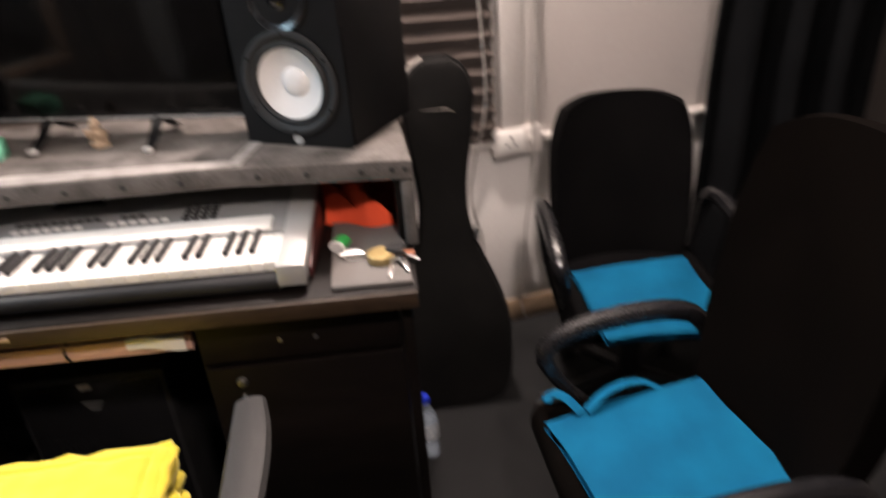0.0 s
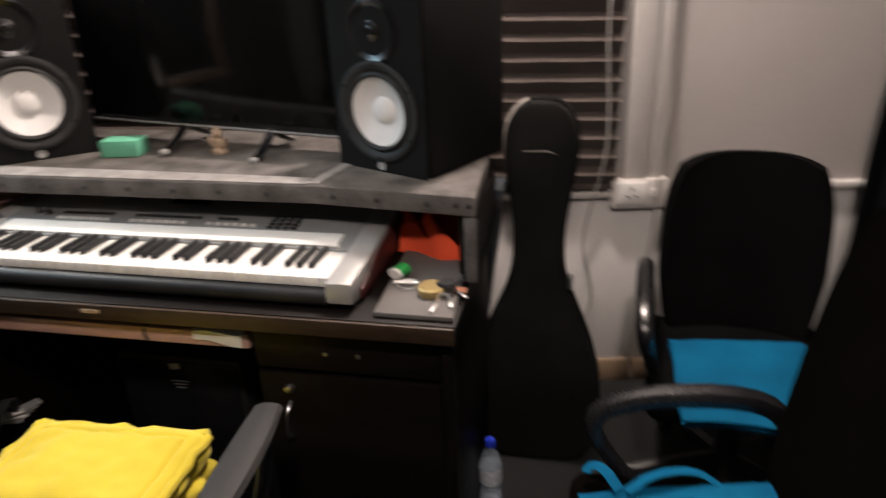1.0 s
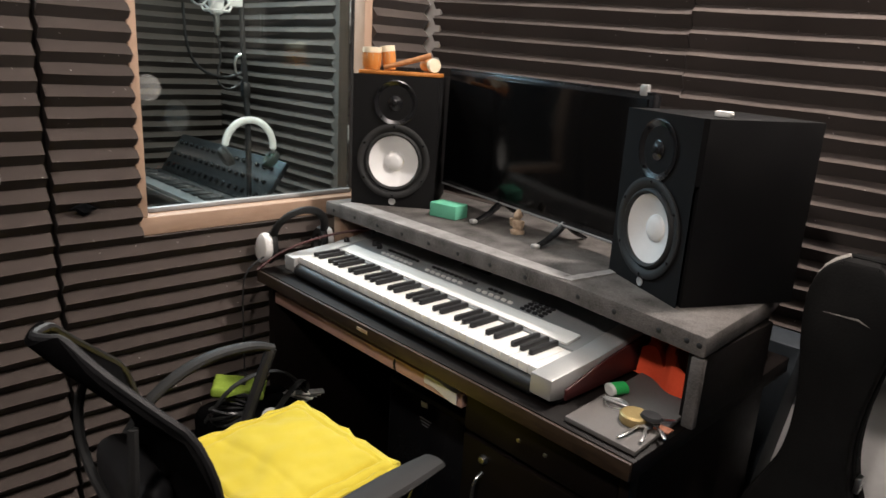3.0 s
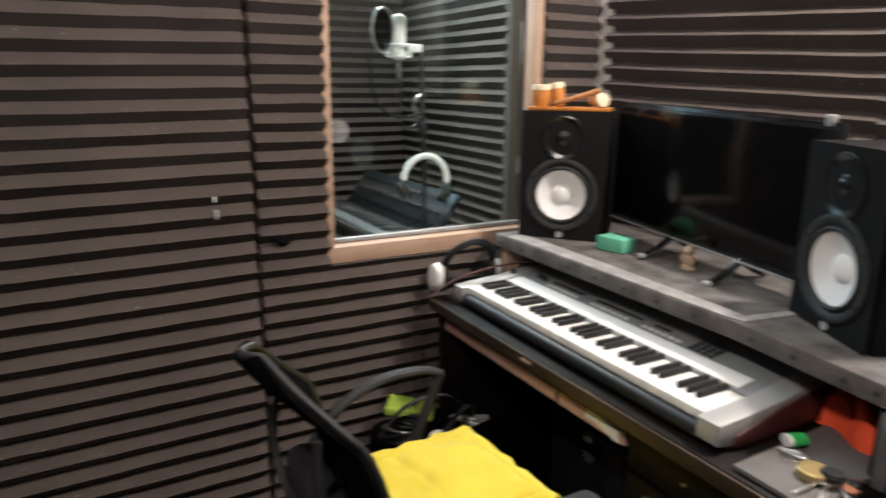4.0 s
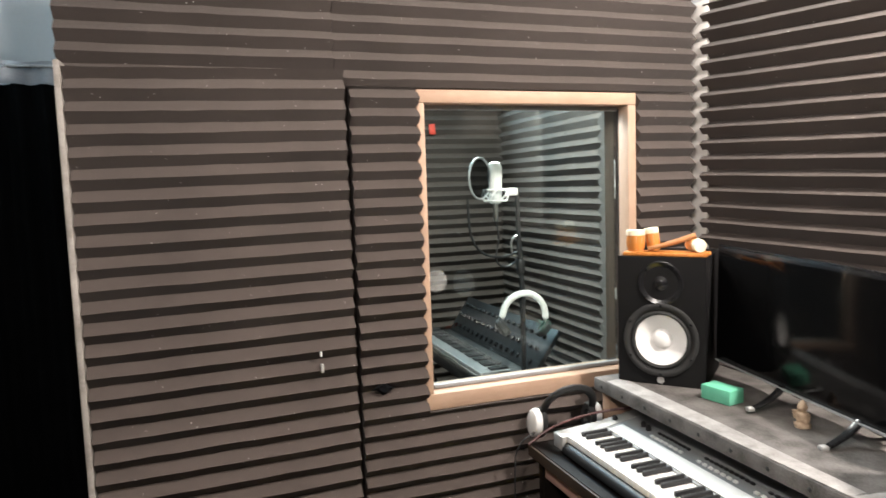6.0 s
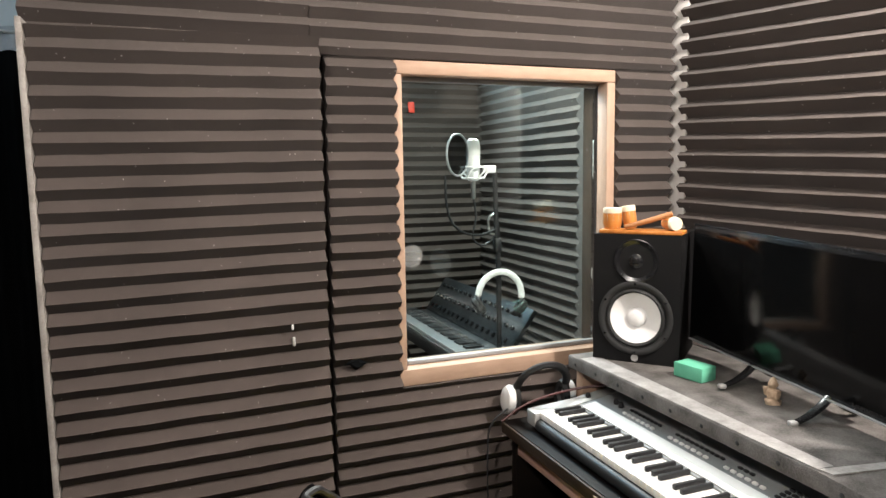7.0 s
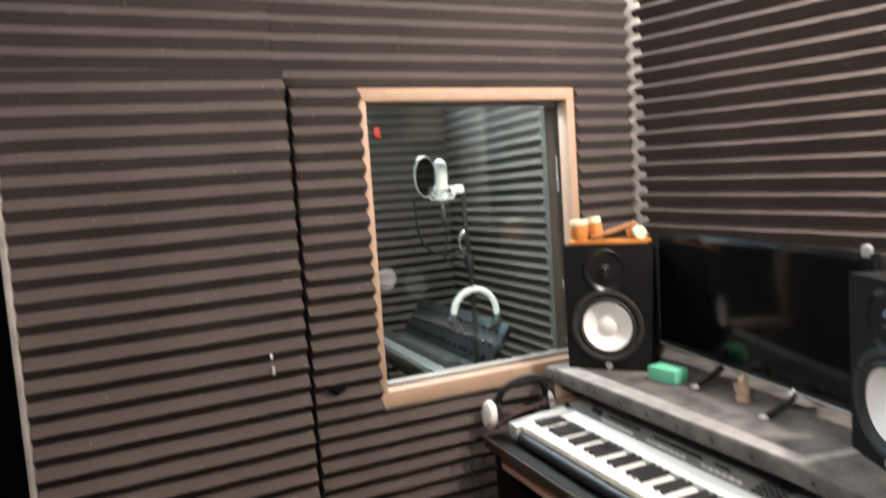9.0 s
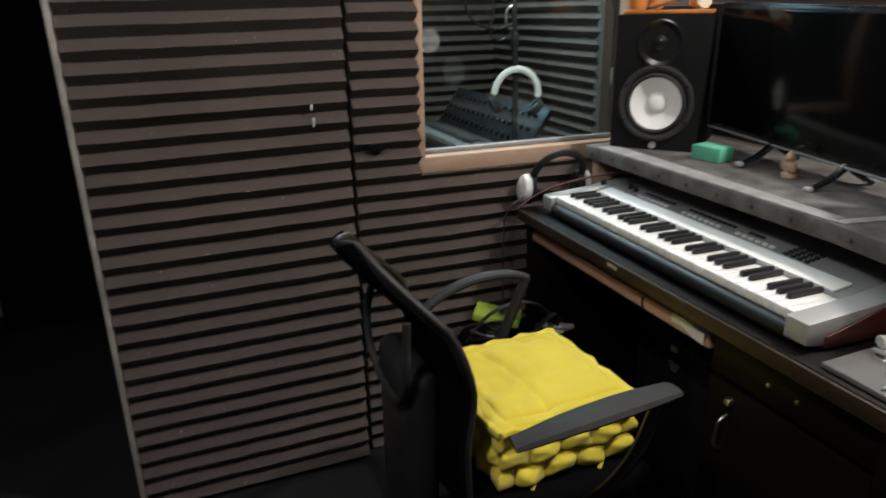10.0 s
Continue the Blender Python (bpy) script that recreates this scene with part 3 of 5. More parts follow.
# ---- loudspeakers ----
def studio_monitor(label, m):
    """Front at y = 0 facing minus y, base at z = 0, left front corner at x = 0."""
    W, H, D = 0.264, 0.394, 0.285
    s = thing("studio_monitor", label, "loudspeaker", m, group="studio monitors")
    wz, tz, hr = 0.139, 0.314, 0.096
    for x in (0.006, W - 0.006):
        part("side_panel", box((x, D / 2 + 0.0065, H / 2), (0.012, D - 0.013, H), 0.002), SPKBOX, s)
    for nm, z in (("bottom_panel", 0.006), ("top_panel", H - 0.006)):
        part(nm, box((W / 2, D / 2 + 0.0065, z), (W - 0.0245, D - 0.013, 0.012), 0.001), SPKBOX, s)
    part("back_panel", box((W / 2, D - 0.009, H / 2), (W - 0.0245, 0.014, H - 0.0245), 0.001), SPKBOX, s)
    bm = box((W / 2, 0.006, (wz + 0.120 + H) / 2), (W, 0.012, H - wz - 0.120))
    angles = sorted([2 * math.pi * k / 48 for k in range(48)] + [math.atan2(sz * (0.120 if sz > 0 else wz), sx * W / 2) % (2 * math.pi) for sx in (-1, 1) for sz in (-1, 1)])
    ring_in, ring_out = [], []
    for a in angles:
        ca, sa = math.cos(a), math.sin(a)
        reach = min((W / 2) / max(abs(ca), 1e-6), (0.1205 if sa > 0 else wz) / max(abs(sa), 1e-6))
        ring_in.append(bm.verts.new((W / 2 + hr * ca, 0, wz + hr * sa)))
        ring_out.append(bm.verts.new((W / 2 + reach * ca, 0, wz + reach * sa)))
    for k in range(len(angles)):
        q = (k + 1) % len(angles)
        bm.faces.new((ring_in[k], ring_in[q], ring_out[q], ring_out[k]))
    part("baffle", bm, SPKBOX, s)
    turn = Matrix.Rotation(radians(90), 4, "X")
    w = part("woofer", lathe([(0.1140, 0.0), (0.1140, 0.004), (0.110, 0.006), (0.100, 0.005), (0.094, 0.0), (0.091, -0.002), (0.089, 0.003), (0.084, 0.006), (0.079, 0.003), (0.0775, -0.002)], 48), RUBBER, s, m=Matrix.Translation((W / 2, -0.001, wz)) @ turn)
    part("cone", lathe([(0.0785, -0.001), (0.070, -0.006), (0.055, -0.014), (0.040, -0.020), (0.029, -0.023), (0.0, -0.025)], 48), CONE, w, "white paper cone")
    part("dust_cap", lathe([(0.031, -0.0225), (0.029, -0.017), (0.022, -0.012), (0.012, -0.0095), (0, -0.009)], 32), CONE, w)
    t = part("tweeter", lathe([(0.068, 0.0), (0.068, 0.003), (0.064, 0.004), (0.044, -0.004), (0.024, -0.007), (0.022, 0.001), (0.019, 0.002), (0.016, 0.005), (0.008, 0.0085), (0, 0.0095)], 40), BLACKG, s, m=Matrix.Translation((W / 2, -0.001, tz)) @ turn)
    part("tweeter_plug", lathe([(0.009, 0.002), (0.007, 0.010), (0, 0.012)], 16), SPKBOX, t)
    for k in range(6):
        a = radians(30 + 60 * k)
        part("bolt", lathe([(0, 0.008), (0.003, 0.0075), (0.0038, 0.005), (0.0038, 0.002)], 10), BLACKG, w, m=pose(0.106 * math.cos(a), 0.106 * math.sin(a), 0))
    for k in range(4):
        a = radians(45 + 90 * k)
        part("bolt", lathe([(0, 0.006), (0.003, 0.0055), (0.0036, 0.002)], 10), BLACKG, t, m=pose(0.058 * math.cos(a), 0.058 * math.sin(a), 0))
    part("badge", lathe([(0.011, 0.0), (0.011, 0.0015), (0.009, 0.002), (0.007, 0.0012), (0, 0.0012)], 24), SILVER, s, m=Matrix.Translation((W / 2, -0.001, 0.015)) @ turn)
    return s


SL = Matrix.Translation((0.160, 0.278, 0.9405)) @ Matrix.Rotation(radians(40.5), 4, "Z")
SR = Matrix.Translation((1.060, 0.381, 0.9405)) @ Matrix.Rotation(radians(-26.5), 4, "Z")
studio_monitor("black studio monitor with white cone beside the window", SL @ Matrix.Diagonal((1, 1, 1.02, 1)))
studio_monitor("black studio monitor with white cone on the riser end", SR @ Matrix.Diagonal((1, 1, 0.955, 1)))
single("white_clip", box((0, 0, 0.006), (0.035, 0.018, 0.012), 0.004), PAPER, "small white plastic clip on top of a monitor", "clip", SR @ pose(0.222, 0.075, 0.3770, 0, 0, 20))

# toy percussion set on a tray
tray = single("display_tray", box((0, 0, 0.006), (0.252, 0.080, 0.012), 0.003), DRUMW, "small orange wooden display tray on a monitor", "tray", SL @ pose(0.140, 0.046, 0.4024, 0, 0, -2))
TR = SL @ pose(0.140, 0.046, 0.4150)


def toy_drum(r, h, m, label):
    d = thing("toy_drum", label, "ornament", TR @ m, group="toy drums")
    part("shell", lathe([(0, 0), (r * 0.80, 0), (r * 0.96, h * 0.25), (r * 1.0, h * 0.55), (r * 0.94, h * 0.80), (0, h * 0.80)], 24), DRUMW, d)
    part("drum_head", lathe([(r * 0.99, h * 0.76), (r * 1.0, h * 0.90), (r * 0.96, h), (r * 0.55, h * 1.012), (0, h * 1.012)], 24), SKIN, d, "pale hide drum head")
    for k in range(10):
        a = 2 * math.pi * k / 10
        part("lacing", tube([(r * 0.81 * math.cos(a), r * 0.81 * math.sin(a), 0.001), (r * 1.0 * math.cos(a), r * 1.0 * math.sin(a), h * 0.5), (r * 0.96 * math.cos(a), r * 0.96 * math.sin(a), h * 0.78)], 0.0007, 5), TAN, d)


toy_drum(0.030, 0.066, pose(-0.094, 0.0, 0), "tiny orange wooden drum with a pale head")
toy_drum(0.022, 0.072, pose(-0.040, 0.016, 0.001, 0, -8, 0), "narrow tiny orange wooden drum with a pale head")
toy_drum(0.021, 0.060, pose(0.068, 0.012, 0.0215, 0, 90, -50), "tiny drum lying on its side on the tray")
single("wooden_flute", tube([(-0.050, -0.026, 0.009), (0.0, -0.022, 0.022), (0.090, -0.010, 0.050)], [0.007, 0.008, 0.0095], 10), surf("brown_bamboo", (0.28, 0.11, 0.03), (0.42, 0.19, 0.07), 30, 0.45), "small brown wooden flute leaning on the tray", "ornament", TR)

# ---- television ----
tv = thing("television", "switched-off flat black television on the riser", "television", pose(0.674, 0.503, 0.9435, 0, 1.6, -8))
part("bezel", box((0, 0.014, 0.229), (0.800, 0.028, 0.369), 0.005), BLACKG, tv)
part("rear_cover", box((-0.02, 0.045, 0.21), (0.52, 0.045, 0.24), 0.012), BLACKP, tv)
part("screen", box((0, -0.0025, 0.236), (0.772, 0.004, 0.332), 0.0012), SCREEN, tv)
part("top_rim", box((0, 0.006, 0.415), (0.796, 0.012, 0.006), 0.002), BLACKG, tv, "thin shiny rim")
part("lower_trim", box((0, -0.004, 0.052), (0.784, 0.008, 0.005), 0.0015), DKSILVER, tv, "grey lower trim")
for x in (-0.095, 0.170):
    ft = part("foot", tube([(x, 0.005, 0.055), (x, -0.025, 0.028), (x + 0.008, -0.075, 0.010), (x + 0.012, -0.105, 0.007)], [0.014, 0.013, 0.011, 0.008], 8, smooth=2, flat=0.55), BLACKG, tv)
    part("foot", tube([(x, 0.012, 0.055), (x, 0.045, 0.026), (x, 0.090, 0.007)], [0.013, 0.012, 0.009], 8, smooth=2, flat=0.55), BLACKG, tv)
    part("foot_tip", box((x + 0.012, -0.104, 0.0065), (0.018, 0.020, 0.012), 0.004), SILVER, ft)
single("silver_clip", box((0, 0, 0.012), (0.022, 0.014, 0.026), 0.004), SILVER, "small silver camera clip on the television edge", "clip", pose(1.050, 0.455, 1.3420, 0, 0, -8))
single("mint_block", box((0, 0, 0.021), (0.098, 0.062, 0.042), 0.003), GREENFOAM, "mint green foam block on the carpeted riser", "block", pose(0.458, 0.424, 0.9405, 0, 0, 10))


def lumpy(bm, amount, scale, seed):
    for v in bm.verts:
        q = noise.noise(v.co * scale + Vector((seed, 0, 0)))
        v.co += Vector((noise.noise(v.co * scale + Vector((seed, 3, 1))), noise.noise(v.co * scale + Vector((5, seed, 1))), 0.5 * q)) * amount
    return bm


bm = lathe([(0, 0), (0.019, 0), (0.020, 0.008), (0.013, 0.014), (0.017, 0.026), (0.014, 0.036), (0.008, 0.040), (0.012, 0.050), (0.009, 0.060), (0.004, 0.068), (0, 0.070)], 14)
box((-0.017, -0.003, 0.030), (0.010, 0.012, 0.024), 0.003, bm)
box((0.017, -0.003, 0.028), (0.010, 0.012, 0.022), 0.003, bm)
single("figurine", lumpy(bm, 0.005, 90, 4), TAN, "small carved light-wood figurine before the television", "ornament", pose(0.710, 0.452, 0.9405))

# ---- music keyboard ----
KM = pose(0.172, 0.046, 0.7515, 0, 0, -0.8)
KW, KD = 1.028, 0.385
kb = thing("music_keyboard", "silver electronic music keyboard with white keys", "keyboard", KM)
part("base", box((KW / 2, KD / 2 + 0.004, 0.014), (KW - 0.016, KD - 0.02, 0.026), 0.004), BLACKP, kb)
part("front_rail", tube([(0.055, 0.004, 0.022), (KW - 0.0605, 0.004, 0.022)], 0.019, 14), BLACKP, kb, "black rounded front rail")
side = [(-0.014, 0.016), (-0.014, 0.060), (0.15, 0.072), (KD, 0.108), (KD, 0.010), (0.02, 0.010)]
YZ = Matrix(((0, 0, 1, 0), (1, 0, 0, 0), (0, 1, 0, 0), (0, 0, 0, 1)))
for x0, x1 in ((0.0, 0.054), (KW - 0.060, KW - 0.006)):
    part("end_block", prism(side, x0, x1, 0.003, m=YZ), SILVER, kb, "silver end block")
part("cheek", prism([(0.03, 0.006), (0.03, 0.030), (0.16, 0.062), (KD + 0.004, 0.098), (KD + 0.004, 0.004)], KW - 0.006, KW, 0.002, m=YZ), MAROON, kb, "dark red side cheek")
panel = part("control_panel", prism([(0.130, 0.045), (0.130, 0.0665), (KD, 0.108), (KD, 0.045)], 0.0545, KW - 0.0605, 0.002, m=YZ), PANELG, kb, "grey sloping control panel")
SLP = math.degrees(math.atan2(0.0415, KD - 0.130))
PN = Matrix.Translation((0, 0.130, 0.0668)) @ Matrix.Rotation(radians(SLP), 4, "X")
part("label_strip", box((KW / 2 - 0.005, 0.030, 0.0025), (KW - 0.165, 0.050, 0.006), 0.002), LTSTRIP, kb, "pale strip behind the keys", m=PN)
btn = mesh_of(box((0, 0, 0.002), (0.013, 0.009, 0.006), 0.0015), "button", IVORY)
btd = mesh_of(box((0, 0, 0.002), (0.013, 0.008, 0.006), 0.0015), "button", BLACKP)
rows_b = [(0.20 + 0.021 * i, 0.074, btn) for i in range(7)] + [(0.40 + 0.022 * i, 0.075, btn) for i in range(7)] + [(0.60 + 0.022 * i, 0.076, btn) for i in range(6)]
rows_b += [(0.20 + 0.018 * i, 0.100, btd) for i in range(8)] + [(0.40 + 0.018 * i, 0.100, btd) for i in range(10)] + [(0.62 + 0.018 * i, 0.100, btd) for i in range(3)]
rows_b += [(0.755 + 0.019 * i, 0.072 + 0.0145 * j, btd) for i in range(4) for j in range(4)]
for x, y, me in rows_b:
    o = new("button", me)
    o.parent = kb
    o.matrix_basis = PN @ Matrix.Translation((x, y, 0))
for x, y in ((0.125, 0.098), (0.155, 0.094), (0.030, 0.16), (0.028, 0.06)):
    part("knob", lathe([(0.009, 0), (0.008, 0.010), (0.006, 0.014), (0, 0.014)], 14), BLACKP, kb, m=PN @ Matrix.Translation((x, y, 0)))
part("display", box((0.50, 0.185, 0.001), (0.11, 0.045, 0.004), 0.001), BLACKG, kb, m=PN)
KEY = 0.0255
mw = mesh_of(box((0, 0.0625, 0.0), (KEY - 0.0014, 0.125, 0.020), 0.0016), "white_key", IVORY)
mb = mesh_of(prism([(-0.0058, 0), (0.0058, 0), (0.005, 0.088), (-0.005, 0.088)], 0, 0.013, 0.002), "black_key", BLACKP)
X0 = 0.0545 + (KW - 0.115 - 36 * KEY) / 2
for k in range(36):
    o = new("white_key", mw)
    o.parent = kb
    o.matrix_basis = Matrix.Translation((X0 + KEY * (k + 0.5), 0.004, 0.052))
    if k < 35 and k % 7 not in (2, 6):
        o = new("black_key", mb)
        o.parent = kb
        o.matrix_basis = Matrix.Translation((X0 + KEY * (k + 1), 0.041, 0.062))

# ---- small things on the desk ----
single("grey_mat", prism([(1.238, 0.008), (1.392, 0.006), (1.368, 0.335), (1.222, 0.335)], 0.751, 0.762, 0.003), MAT, "dark grey rubber mat on the desk top", "mat")
gum = thing("green_tub", "small green and white gum tub on the mat", "container", pose(1.250, 0.168, 0.7745, 92, 0, -24) @ Matrix.Scale(0.82, 4))
part("tub_body", lathe([(0, -0.018), (0.0165, -0.018), (0.017, 0.010), (0.0165, 0.018), (0, 0.018)], 24, m=Matrix.Diagonal((1.25, 0.85, 1, 1))), GREENBOX, gum)
part("lid", lathe([(0, 0.0182), (0.0172, 0.0182), (0.0172, 0.026), (0.015, 0.028), (0, 0.028)], 24, m=Matrix.Diagonal((1.25, 0.85, 1, 1))), PAPER, gum, "white lid")
part("badge", box((0, -0.0148, 0.004), (0.016, 0.002, 0.010), 0.0008), PAPER, gum)
keys = thing("key_bunch", "bunch of metal keys with a brass padlock fob", "keys", pose(1.333, 0.095, 0.7625))
part("brass_fob", lathe([(0, 0), (0.026, 0), (0.028, 0.003), (0.028, 0.016), (0.025, 0.019), (0, 0.019)], 28), BRASS, keys, "worn brass disc")
ring = [(0.022 * math.cos(a), 0.022 * math.sin(a), 0.004) for a in [2 * math.pi * i / 20 for i in range(21)]]
part("key_ring", tube(ring, 0.0016, 6, m=pose(-0.055, 0.025, 0.002)), CHROME, keys)
part("carabiner", tube([(-0.085, 0.03, 0.006), (-0.05, 0.035, 0.008), (-0.03, 0.028, 0.008), (-0.05, 0.022, 0.008), (-0.085, 0.024, 0.006)], 0.003, 8, smooth=2), CHROME, keys)
for ang, x, y, mm, ln in ((-95, 0.022, -0.012, CHROME, 0.062), (-70, 0.032, -0.008, CHROME, 0.050), (-40, 0.036, 0.012, CHROME, 0.045), (60, 0.030, 0.02, CHROME, 0.040)):
    bm = lathe([(0, 0), (0.0105, 0), (0.0105, 0.0025), (0, 0.0025)], 16)
    box((ln / 2 + 0.006, 0, 0.00125), (ln, 0.006, 0.0022), 0.0006, bm)
    for q in range(4):
        box((ln * 0.55 + 0.006 * q, 0.0035, 0.00125), (0.003, 0.003, 0.0022), 0, bm)
    part("key", bm, mm, keys, m=pose(x, y, 0.006 + 0.003 * abs(math.sin(ang)), 0, 4, ang))
part("black_fob", lathe([(0, 0), (0.015, 0), (0.017, 0.004), (0.015, 0.009), (0, 0.010)], 20, m=Matrix.Diagonal((1.25, 1, 1, 1))), BLACKP, keys, m=pose(0.03, 0.006, 0.017))
part("leather_tag", box((0.050, 0.014, 0.004), (0.035, 0.022, 0.004), 0.0015), surf("brown_leather", (0.16, 0.05, 0.02), (0.28, 0.10, 0.05), 30, 0.6), keys)


def rag(u, v):
    x, y = 1.205 + 0.160 * u, 0.30 + 0.16 * v
    h = 0.055 * math.exp(-((u - 0.35) ** 2 * 5 + (v - 0.40) ** 2 * 4)) + 0.040
    return (x + 0.012 * math.sin(9 * v + 3 * u), y + 0.010 * math.sin(8 * u) - 0.05 * (1 - v) * u, 0.757 + max(0.0, h * (0.75 + 0.25 * math.sin(11 * u + 4 * v)) - (0.06 if min(u, v, 1 - u, 1 - v) < 0.01 else 0)))


single("red_cloth", sheet(rag, 22, 18, -0.004), REDCLOTH, "crumpled orange-red cloth under the riser", "cloth")
sb = thing("storage_box", "dark slate-blue tapering storage box behind the desk", "box", pose(1.155, 0.86, FZ))
part("plinth", box((-0.005, 0, 0.164), (0.29, 0.20, 0.328), 0.004), DESK, sb)
SXZ = Matrix(((1, 0, 0, 0), (0, 0, 1, 0), (0, 1, 0, 0), (0, 0, 0, 1)))
part("box_body", prism([(-0.14, 0.342), (0.162, 0.342), (0.228, 0.835), (-0.14, 0.835)], -0.07, 0.05, 0.004, m=SXZ), SLATE, sb)
part("bottom_rim", box((0.011, -0.01, 0.335), (0.304, 0.126, 0.012), 0.002), DKSILVER, sb, "thin grey rim")


# ---- headphones at the desk end ----
def headphones(label, m, band_mat, cup_mat, r=0.085, fold=0.0, size=1.0):
    h = thing("headphones", label, "headphones", m, group="headphones")
    arc = [(r * math.cos(a), 0, r * 1.08 * math.sin(a)) for a in [math.pi * (i / 16) for i in range(17)]]
    part("headband", tube(arc, 0.009, 10, flat=1.5), band_mat, h)
    for s in (-1, 1):
        yoke = part("yoke", tube([(s * r, 0, 0), (s * r * 1.04, 0.0, -0.02), (s * r * 1.02, 0, -0.045)], [0.008, 0.010, 0.007], 8), CHROME, h)
        cup = part("ear_cup", lathe([(0, 0.030), (0.026, 0.029), (0.036, 0.022), (0.040, 0.010), (0.038, 0.0), (0, 0)], 28), cup_mat, h, m=pose(s * (r + 0.008 - 0.0004 * fold), 0, -0.055 + 0.0004 * fold, 0, (90 + fold) * s, 0) @ Matrix.Diagonal((1.38 * size, 1.05 * size, size, 1)))
        part("ear_pad", lathe([(0.040, 0.0), (0.042, -0.008), (0.036, -0.018), (0.022, -0.016), (0.018, -0.004), (0, -0.004)], 28), RUBBER, cup)
    return h


headphones("black headphones with white ear cups on the desk corner", pose(0.100, 0.125, 0.852, 30, 0, 84), BLACKP, CONE)
single("headphone_cable", tube([(0.085, 0.02, 0.79), (0.095, -0.062, 0.752), (0.09, -0.066, 0.65), (0.10, -0.07, 0.52), (0.12, -0.08, 0.44)], 0.003, 6, smooth=2), BLACKP, "black cable hanging from the desk corner", "cable")
single("keyboard_cable", tube([(0.245, 0.34, 0.868), (0.20, 0.26, 0.862), (0.15, 0.16, 0.84), (0.11, 0.05, 0.80), (0.10, -0.02, 0.752)], 0.004, 6, smooth=2), MAROON, "dark red cable running off the keyboard", "cable")

# ---- office chair with yellow cushion ----
ch = thing("office_chair", "black mesh office chair pulled up to the desk", "chair", pose(0.765, -0.335, FZ))
part("seat", box((0, 0, 0.455), (0.46, 0.44, 0.07), 0.03, seg=3), CHAIRF, ch)


SPINE = [(0.50, -0.215), (0.62, -0.222), (0.755, -0.199), (0.874, -0.241), (0.940, -0.305), (0.995, -0.355), (1.035, -0.385)]


def shell(u, v):
    """A curved back blade: u across, v up."""
    s = v * (len(SPINE) - 1)
    k = min(int(s), len(SPINE) - 2)
    q = s - k
    q = q * q * (3 - 2 * q) * 0.5 + q * 0.5
    z = SPINE[k][0] + (SPINE[k + 1][0] - SPINE[k][0]) * q
    y = SPINE[k][1] + (SPINE[k + 1][1] - SPINE[k][1]) * q
    w = 0.182 - 0.150 * max(0, v - 0.42) ** 1.1 / 0.549
    return ((2 * u - 1) * w, y - 0.030 * (1 - (2 * u - 1) ** 2), z)


back = part("backrest", sheet(shell, 14, 18, 0.016), CHAIRF, ch)
rim = [shell(0, v / 10) for v in range(11)] + [shell(u / 6, 1) for u in range(1, 6)] + [shell(1, 1 - v / 10) for v in range(11)]
part("back_rim", tube(rim, 0.008, 8, smooth=1), BLACKP, back)
part("lumbar_frame", tube([(-0.12, -0.31, 0.92), (-0.15, -0.335, 0.80), (-0.10, -0.33, 0.70), (0.06, -0.325, 0.68), (0.14, -0.33, 0.76), (0.13, -0.32, 0.90)], 0.009, 8, smooth=2), RUBBER, back, "curved back frame")
part("back_stem", box((0, -0.285, 0.56), (0.24, 0.07, 0.42), 0.03, seg=3), BLACKP, ch)
arm = part("armrest", tube([(0.352, -0.205, 0.745), (0.367, -0.10, 0.772), (0.362, 0.03, 0.780), (0.342, 0.135, 0.770)], [0.022, 0.032, 0.034, 0.026], 10, flat=0.42, smooth=2), RUBBER, ch)
part("arm_bracket", tube([(0.352, 0.10, 0.765), (0.347, 0.05, 0.62), (0.25, 0.0, 0.46)], 0.013, 8, smooth=2), BLACKP, arm)
arm = part("armrest", tube([(-0.27, -0.215, 0.655), (-0.285, -0.14, 0.735), (-0.295, -0.02, 0.782), (-0.290, 0.10, 0.785), (-0.285, 0.155, 0.765)], [0.013, 0.016, 0.018, 0.017, 0.013], 10, flat=0.7, smooth=2), RUBBER, ch)
part("arm_bracket", tube([(-0.285, 0.150, 0.765), (-0.275, 0.09, 0.64), (-0.25, 0.0, 0.46)], 0.014, 8, smooth=2), BLACKP, arm)
part("gas_column", lathe([(0.028, 0.42), (0.028, 0.26), (0.036, 0.25), (0.036, 0.09), (0, 0.09)], 16), BLACKP, ch)
for k in range(5):
    a = radians(72 * k + 20)
    leg = part("leg", tube([(0.03 * math.cos(a), 0.03 * math.sin(a), 0.105), (0.28 * math.cos(a), 0.28 * math.sin(a), 0.068)], [0.025, 0.016], 8), BLACKP, ch)
    part("castor", lathe([(0, -0.022), (0.024, -0.022), (0.027, -0.012), (0.027, 0.012), (0.024, 0.022), (0, 0.022)], 16), RUBBER, leg, m=pose(0.28 * math.cos(a), 0.28 * math.sin(a), 0.029, 90, 0, 72 * k + 20))

# tufted box cushion
cu = thing("seat_cushion", "bright yellow tufted box cushion on the office chair", "cushion", pose(0.768, -0.325, 0.402, 0, 0, 3))
HW, HD = 0.178, 0.172


